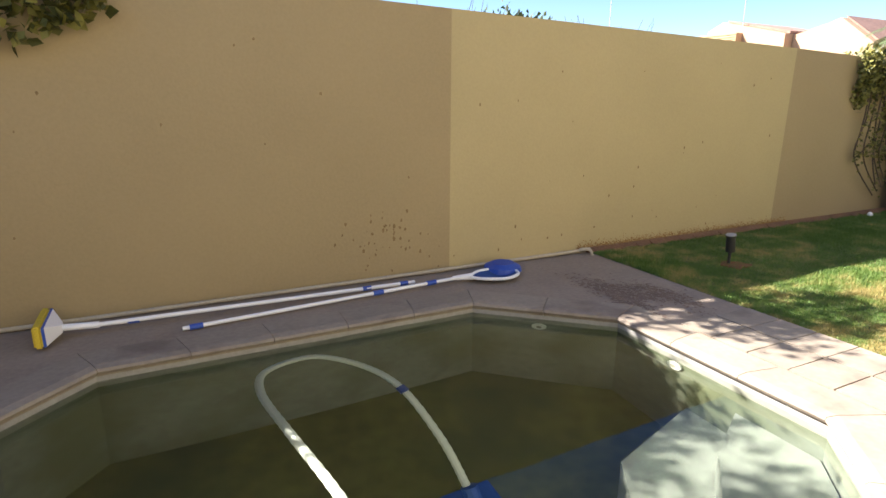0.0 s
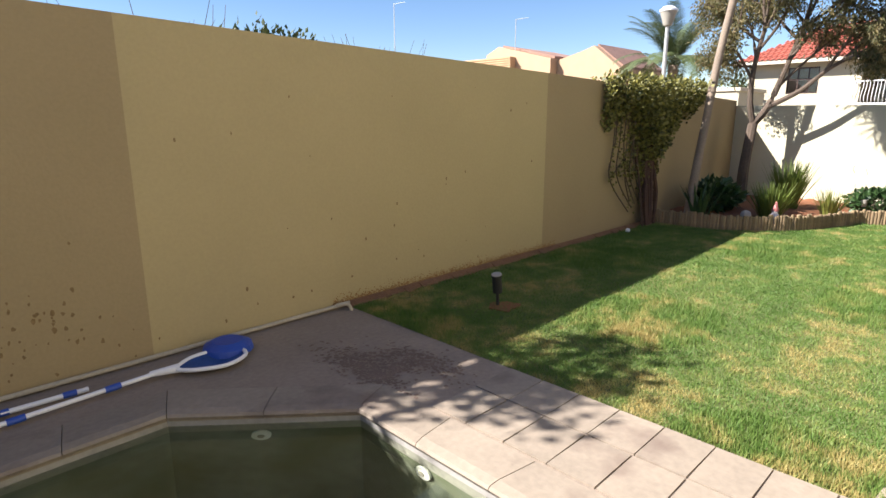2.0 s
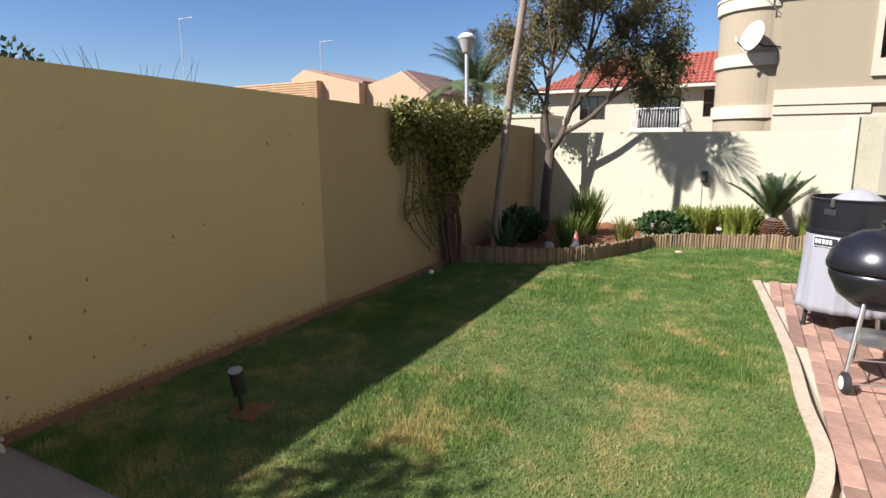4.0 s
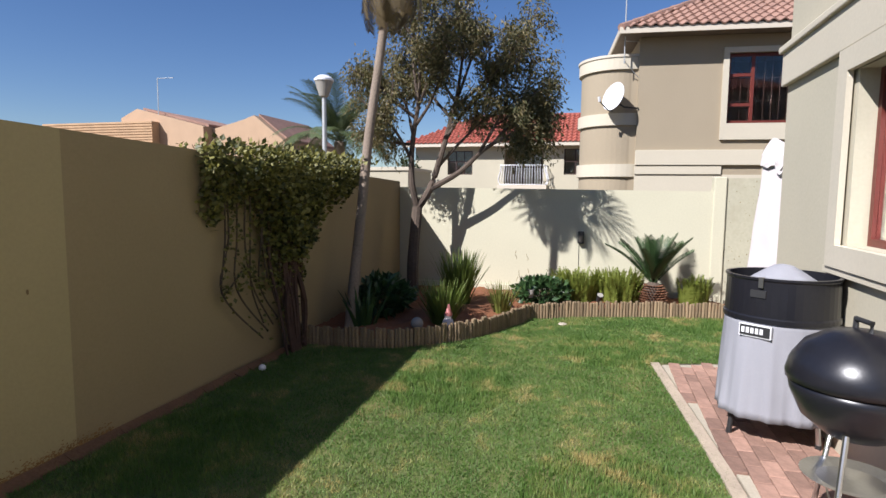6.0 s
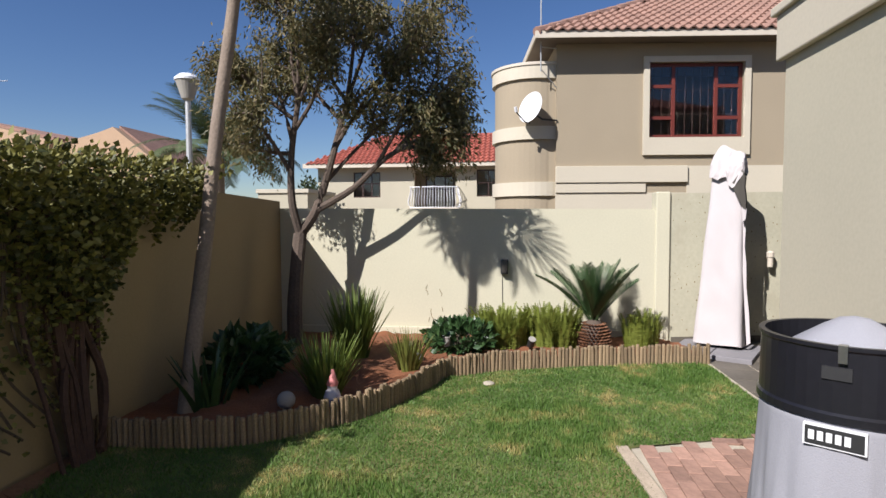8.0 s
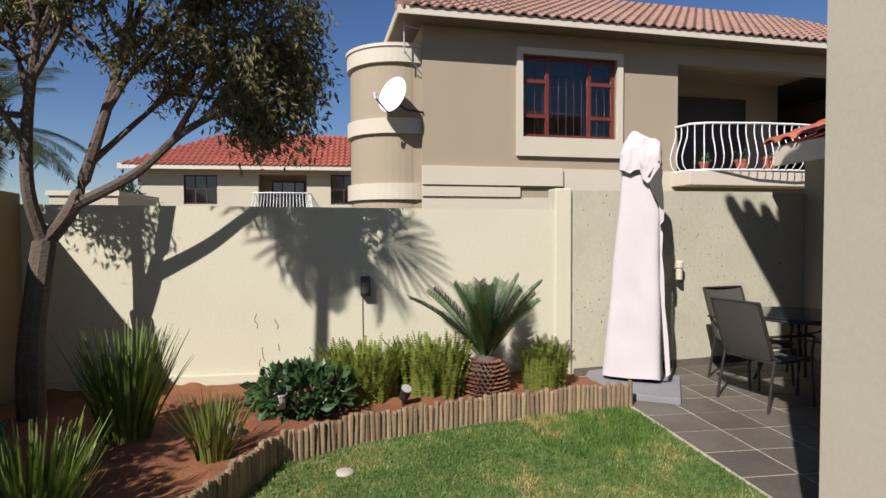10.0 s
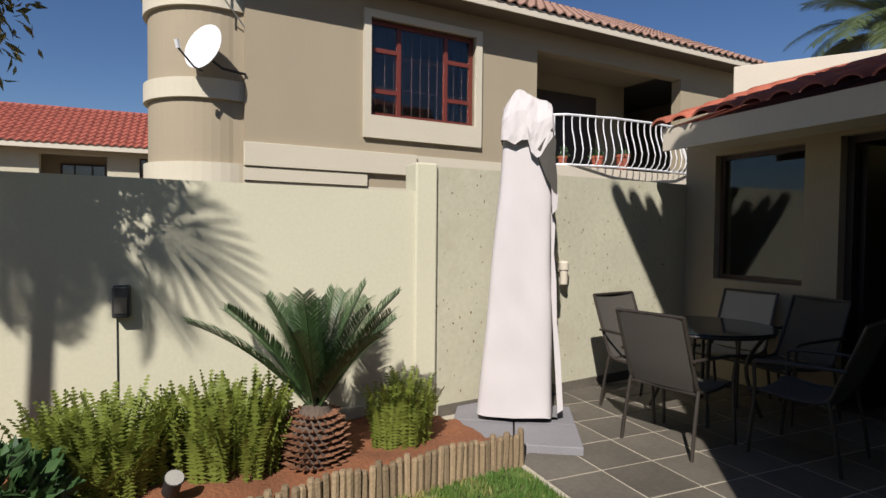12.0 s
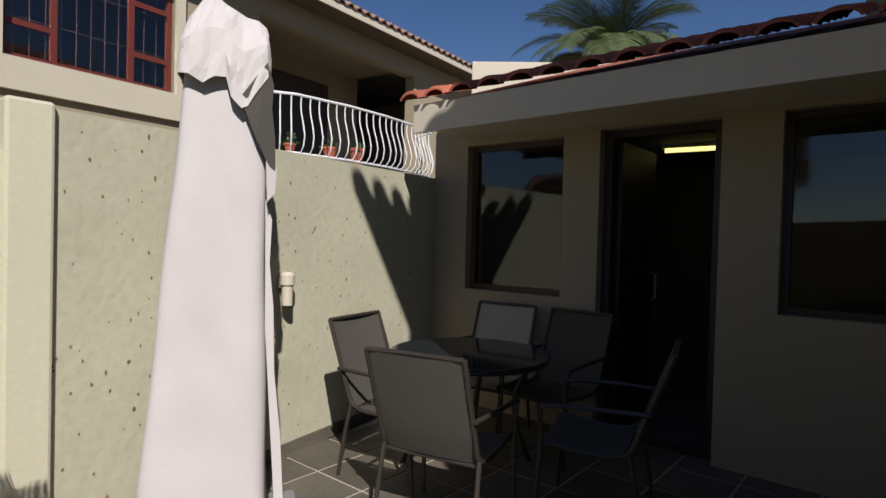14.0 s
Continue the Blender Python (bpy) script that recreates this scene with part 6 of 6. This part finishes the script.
# ---------- terrace furniture ----------
def umbrella():
    """Local x runs across the canvas bag, its broad front looks along -y."""
    t = thing("patio_umbrella", "closed cantilever umbrella in an off-white canvas cover", "umbrella", (13.03, -1.6, 0.0), -120)
    t.scale = (1, 1, 1.015)
    def shift(z):
        return 0.075 * z / 2.3 - 0.03
    def half(z):
        return 0.285 - 0.115 * min(1.0, z / 2.2)
    def section(a, z):
        sq = 1 / (abs(math.cos(a)) ** 6 + abs(math.sin(a)) ** 6) ** (1 / 6)
        return sq * (1 + 0.02 * (1 - z / 2.4) * math.sin(7 * a + 1.2 + 0.6 * z))
    bm = B()
    bm_lathe(bm, [(half(0.1 + 2.15 * k / 30), 0.1 + 2.15 * k / 30) for k in range(31)], 72, wob=section)
    low = min(bm.faces, key=lambda q: q.calc_center_median().z if len(q.verts) > 4 else 9)
    bmesh.ops.delete(bm, geom=[low], context="FACES_ONLY")
    for v in bm.verts:
        x, y, z = v.co
        v.co.y = y * (0.62 if y < 0 else 0.7) + 0.012 * noise.noise((x * 5, z * 1.6, 2)) + 0.008 * noise.noise((x * 9 + z * 4, z * 5, 7))
        v.co.x = x + shift(z) + 0.010 * noise.noise((y * 6, z * 2, 5))
        if z < 0.13:
            v.co.z += 0.03 * noise.noise((x * 5, y * 5, 1))
    part("cover", bm, M_UMB, t, smooth=True)
    # hood: a stiff cap pinched to a peaked ridge, with a stepped hem
    def along(points, u):
        for (a, p), (c, q) in zip(points, points[1:]):
            if u <= c:
                return p + (q - p) * max(0.0, (u - a) / (c - a))
        return points[-1][1]
    ridge = [(-0.2, 2.33), (-0.09, 2.5), (-0.05, 2.51), (0.06, 2.43), (0.13, 2.42), (0.2, 2.37)]
    hem = [(-0.21, 2.12), (-0.14, 2.11), (-0.1, 2.075), (-0.05, 2.11), (0.0, 2.115), (0.01, 2.04), (0.08, 1.97), (0.13, 2.06), (0.2, 2.16)]
    rows = []
    for q in range(8):
        f, row = q / 7, []
        for k in range(56):
            a = 2 * math.pi * k / 56
            sq = 1 / (abs(math.cos(a)) ** 8 + abs(math.sin(a)) ** 8) ** (1 / 8)
            u = 0.195 * sq * math.cos(a)
            dep = 0.16 * (1 - 0.25 * f - 0.6 * max(0, f - 0.55) / 0.45)
            lap = 0.016 if u > 0.0 else 0.0
            w = 0.018 * noise.noise((u * 9, a * 2, f * 4)) + 0.01 * noise.noise((u * 24, f * 11, 3))
            z = along(hem, u) * (1 - f) + along(ridge, u * (1 - 0.12 * f)) * f
            row.append(Vector((u * (1 - 0.1 * f ** 3) + shift(2.2) + 0.4 * w, dep * sq * math.sin(a) - lap * (1 if math.sin(a) < 0 else 0) + w, z)))
        rows.append(row)
    bm = B()
    rows = [[bm.verts.new(p) for p in r] for r in rows]
    for r1, r2 in zip(rows, rows[1:]):
        for k in range(56):
            bm.faces.new((r1[k], r1[(k + 1) % 56], r2[(k + 1) % 56], r2[k]))
    bm.faces.new(rows[-1])
    part("hood", bm, M_UMB, t)
    # open zip: a dark plate paints the shade in the gap, a turned-back corner below
    s = shift(1.9)
    def plate(name, outline, y0, y1, material, label=""):
        bmx = B()
        A = [bmx.verts.new((x + s, y0 + 0.25 * max(0, x - 0.14), z)) for x, z in outline]
        C = [bmx.verts.new((x + s, y1, z)) for x, z in outline]
        bmx.faces.new(A)
        bmx.faces.new(C[::-1])
        for k in range(len(A)):
            m = (k + 1) % len(A)
            bmx.faces.new((A[m], A[k], C[k], C[m]))
        part(name, bmx, material, t, label)
    plate("zip_gap_shade", [(0.07, 2.03), (0.185, 2.2), (0.215, 2.1), (0.208, 2.0), (0.225, 1.86), (0.228, 1.72), (0.2, 1.74), (0.14, 1.86)], -0.172, -0.06, M_SLING, "dark plate standing in for shade in the open zip")
    plate("zip_flap", [(0.185, 1.80), (0.235, 1.73), (0.228, 1.62), (0.195, 1.58)], -0.17, -0.1, M_UMB)
    plate("zip_flap", [(0.19, 1.6), (0.222, 1.5), (0.215, 1.3), (0.236, 1.1), (0.245, 0.8), (0.278, 0.5), (0.3, 0.15), (0.26, 0.12), (0.2, 1.0)], -0.1, -0.085, M_UMB)
    bm = B()
    bm_tube(bm, [(0, 0, 0.02), (0, 0, 0.3)], 0.035, 12)
    part("pole", bm, M_FRAME, t)
    for a in (0, 90):
        bm = B()
        bm_box(bm, -0.48, -0.03, 0.002, 0.3, 0.03, 0.055 - 0.004 * (a > 0), m=pose(0, 0, 0, 0, 0, a))
        part("base_bar", bm, M_FRAME, t)
    for i, (x, y) in enumerate(((0.2, 0.1), (-0.26, 0.1), (-0.26, -0.36), (0.2, -0.36))):
        bm = B()
        bm_box(bm, x - 0.224, y - 0.224, 0.0, x + 0.224, y + 0.224, 0.055 + 0.002 * i, bevel=0.008)
        part("base_slab", bm, M_SLAB, t, "grey concrete ballast slab")


def chair(name="sling_chair", sling=None, label="dark metal patio chair with a grey mesh sling seat"):
    """Faces local +y; the back stands at y = 0."""
    sling = sling or M_SLING
    t = thing(name, label, "chair", group="chairs on the terrace")
    bm = B()
    back = [(0, 0.06, 0.43), (0, -0.01, 0.57), (0, -0.085, 0.77), (0, -0.14, 0.93)]
    seat = [(0, 0.06, 0.43), (0, 0.25, 0.415), (0, 0.45, 0.44), (0, 0.5, 0.43)]
    for nm, prof in (("backrest", back), ("seat", seat)):
        L_ = smooth_line(prof, 4)
        bm = B()
        top, bot = [], []
        for p in L_:
            row, row2 = [], []
            for k in range(7):
                x = -0.235 + 0.47 * k / 6
                sag = 0.018 * (1 - (x / 0.235) ** 2)
                q = Vector((x, p.y, p.z)) + (Vector((0, -sag, 0)) if nm == "backrest" else Vector((0, 0, -sag)))
                row.append(bm.verts.new(q))
                row2.append(bm.verts.new(q + (Vector((0, -0.004, 0)) if nm == "backrest" else Vector((0, 0, -0.004)))))
            top.append(row)
            bot.append(row2)
        for A, s in ((top, 1), (bot, -1)):
            for r1, r2 in zip(A, A[1:]):
                for k in range(6):
                    f = (r1[k], r1[k + 1], r2[k + 1], r2[k])
                    bm.faces.new(f if s > 0 else f[::-1])
        part(nm, bm, sling, t, smooth=True)
    for x in (-0.25, 0.25):
        bm = B()
        bm_tube(bm, smooth_line([(x, 0.51, 0.425), (x, 0.45, 0.44), (x, 0.25, 0.42), (x, 0.06, 0.44), (x, -0.01, 0.58), (x, -0.085, 0.78), (x, -0.143, 0.94)], 4), 0.013, 8)
        part("side_rail", bm, M_FRAME, t)
        bm = B()
        bm_tube(bm, smooth_line([(x * 1.08, -0.05, 0.655), (x * 1.16, 0.15, 0.655), (x * 1.16, 0.42, 0.64), (x * 1.12, 0.47, 0.6), (x * 1.06, 0.47, 0.42), (x * 1.1, 0.5, 0.0)], 4), 0.0125, 8)
        part("arm", bm, M_FRAME, t)
        bm = B()
        bm_tube(bm, smooth_line([(x * 1.02, 0.04, 0.45), (x * 1.04, 0.0, 0.25), (x * 1.06, -0.04, 0.0)], 4), 0.0125, 8)
        part("leg", bm, M_FRAME, t)
    for a in ((-0.25, -0.143, 0.94), (-0.25, 0.06, 0.415), (-0.25, 0.49, 0.4)):
        bm = B()
        bm_tube(bm, [a, (-a[0], a[1], a[2])], 0.012, 8)
        part("cross_bar", bm, M_FRAME, t)
    return t


def table():
    t = thing("glass_table", "round dark glass-topped metal patio table", "table", (12.72, -3.2, 0))
    bm = B()
    bm_lathe(bm, [(0.02, 0.715), (0.52, 0.715), (0.525, 0.72), (0.52, 0.727), (0.02, 0.727)], 40)
    g = mat("smoked_glass", (0.02, 0.025, 0.025), 0.08, 0.1, 3, 30, 0.0)
    part("tabletop", bm, g, t)
    bm = B()
    bm_tube(bm, [(0.5 * math.cos(a), 0.5 * math.sin(a), 0.7) for a in [2 * math.pi * k / 32 for k in range(33)]], 0.016, 8)
    part("rim", bm, M_FRAME, t)
    for k in range(4):
        a = math.pi / 4 + k * math.pi / 2
        bm = B()
        bm_tube(bm, smooth_line([(0.46 * math.cos(a), 0.46 * math.sin(a), 0.7), (0.3 * math.cos(a), 0.3 * math.sin(a), 0.4), (0.42 * math.cos(a), 0.42 * math.sin(a), 0.0)], 5), 0.016, 8)
        part("leg", bm, M_FRAME, t)


umbrella()
table()
c0 = chair()
c0.matrix_world = pose(12.24, -2.24, 0.0, 0, 0, 193)
copy_thing(c0, pose(13.17, -2.76, 0.0, 0, 0, 100))
copy_thing(c0, pose(11.55, -3.15, 0.0, 0, 0, -75))
c1 = chair("cushioned_chair", M_CUSH, "dark metal patio chair with a pale sling in the shade")
c1.matrix_world = pose(13.02, -3.98, 0.0, 0, 0, 8)
copy_thing(c0, pose(12.42, -4.02, 0.0, 0, 0, -4))

# ---------- small pieces of the ground, last ----------
LOGLINE = smooth_line([(9.47, 4.08, 0), (9.47, 3.75, 0), (9.49, 3.42, 0), (9.56, 3.06, 0), (9.75, 2.74, 0), (10.24, 2.24, 0), (10.88, 1.91, 0), (11.45, 1.7, 0), (11.62, 1.5, 0), (11.83, 1.1, 0), (12.1, 0.2, 0), (12.27, -0.7, 0), (12.35, -1.22, 0)], 14)
border = tagged(new("log_edging"), "row of weathered split poles edging the planting bed", "garden edging")
pos, acc = [], 0.0
for a, b in zip(LOGLINE, LOGLINE[1:]):
    l = (b - a).length
    while acc < l:
        pos.append(a + (b - a) * (acc / l))
        acc += 0.043
    acc -= l
logs = []
for k in range(4):
    bm = B()
    bm_tube(bm, [(0, 0, -0.05), (0, 0, 0.19 + 0.01 * k), (0, 0, 0.205 + 0.01 * k)], [0.0215, 0.0215, 0.016], 7)
    logs.append(bm)
meshes = []
for bm in logs:
    me = bpy.data.meshes.new("log")
    bm.to_mesh(me)
    bm.free()
    me.materials.append(M_LOG)
    meshes.append(me)
for p in pos:
    o_ = new("log", meshes[random.randrange(4)])
    o_.parent = border
    o_.location = p
    o_.rotation_euler = (random.uniform(-0.04, 0.04), random.uniform(-0.04, 0.04), random.uniform(0, 6))
# bricks
bm = B()
bm_box(bm, -0.107, -0.051, -0.03, 0.107, 0.051, 0.012, bevel=0.005)
brick = part("brick", bm, M_BRICKP, paving)
PV = [(4.0, -0.78), (9.98, -0.78), (9.8, 0.12), (7.5, -0.08), (5.7, -0.18), (5.2, -0.12), (4.9, 0.0), (4.0, 0.14)]
first, count = True, 0
for i in range(29):
    for j in range(10):
        x, y = 4.1 + i * 0.222 + (0.111 if j % 2 else 0), -0.72 + j * 0.108
        if not inside(PV, np.array([x]), np.array([y]))[0]:
            continue
        if first:
            ob, first = brick, False
        else:
            ob = new("brick", brick.data)
            ob.parent = paving
        ob.location, ob.rotation_euler = (x, y, random.uniform(-0.003, 0.003)), (0, 0, random.uniform(-0.02, 0.02))
for i in range(3):
    for j in range(8):
        x, y = 10.02 + i * 0.108, 0.02 - j * 0.222 * 0.75
        if x > 9.88 + (0.1 - y) * 0.3:
            continue
        ob = new("brick", brick.data)
        ob.parent = paving
        ob.location, ob.rotation_euler = (x, y - 0.1, 0), (0, 0, math.radians(90))
# slate tiles
bm = B()
bm_box(bm, -0.1935, -0.1935, -0.02, 0.1935, 0.1935, 0.006, bevel=0.003)
tile = part("tile", bm, M_SLATE, terrace)
first = True
for i in range(11):
    for j in range(8):
        x, y = 9.88 + 0.402 * i, -1.44 - 0.402 * j
        if x > 13.42 + (-1.0 - y) * 0.175:
            continue
        if first:
            ob, first = tile, False
        else:
            ob = new("tile", tile.data)
            ob.parent = terrace
        ob.location, ob.rotation_euler = (x, y, random.uniform(-0.001, 0.001)), (0, 0, math.radians(random.choice((0, 90, 180, 270))))
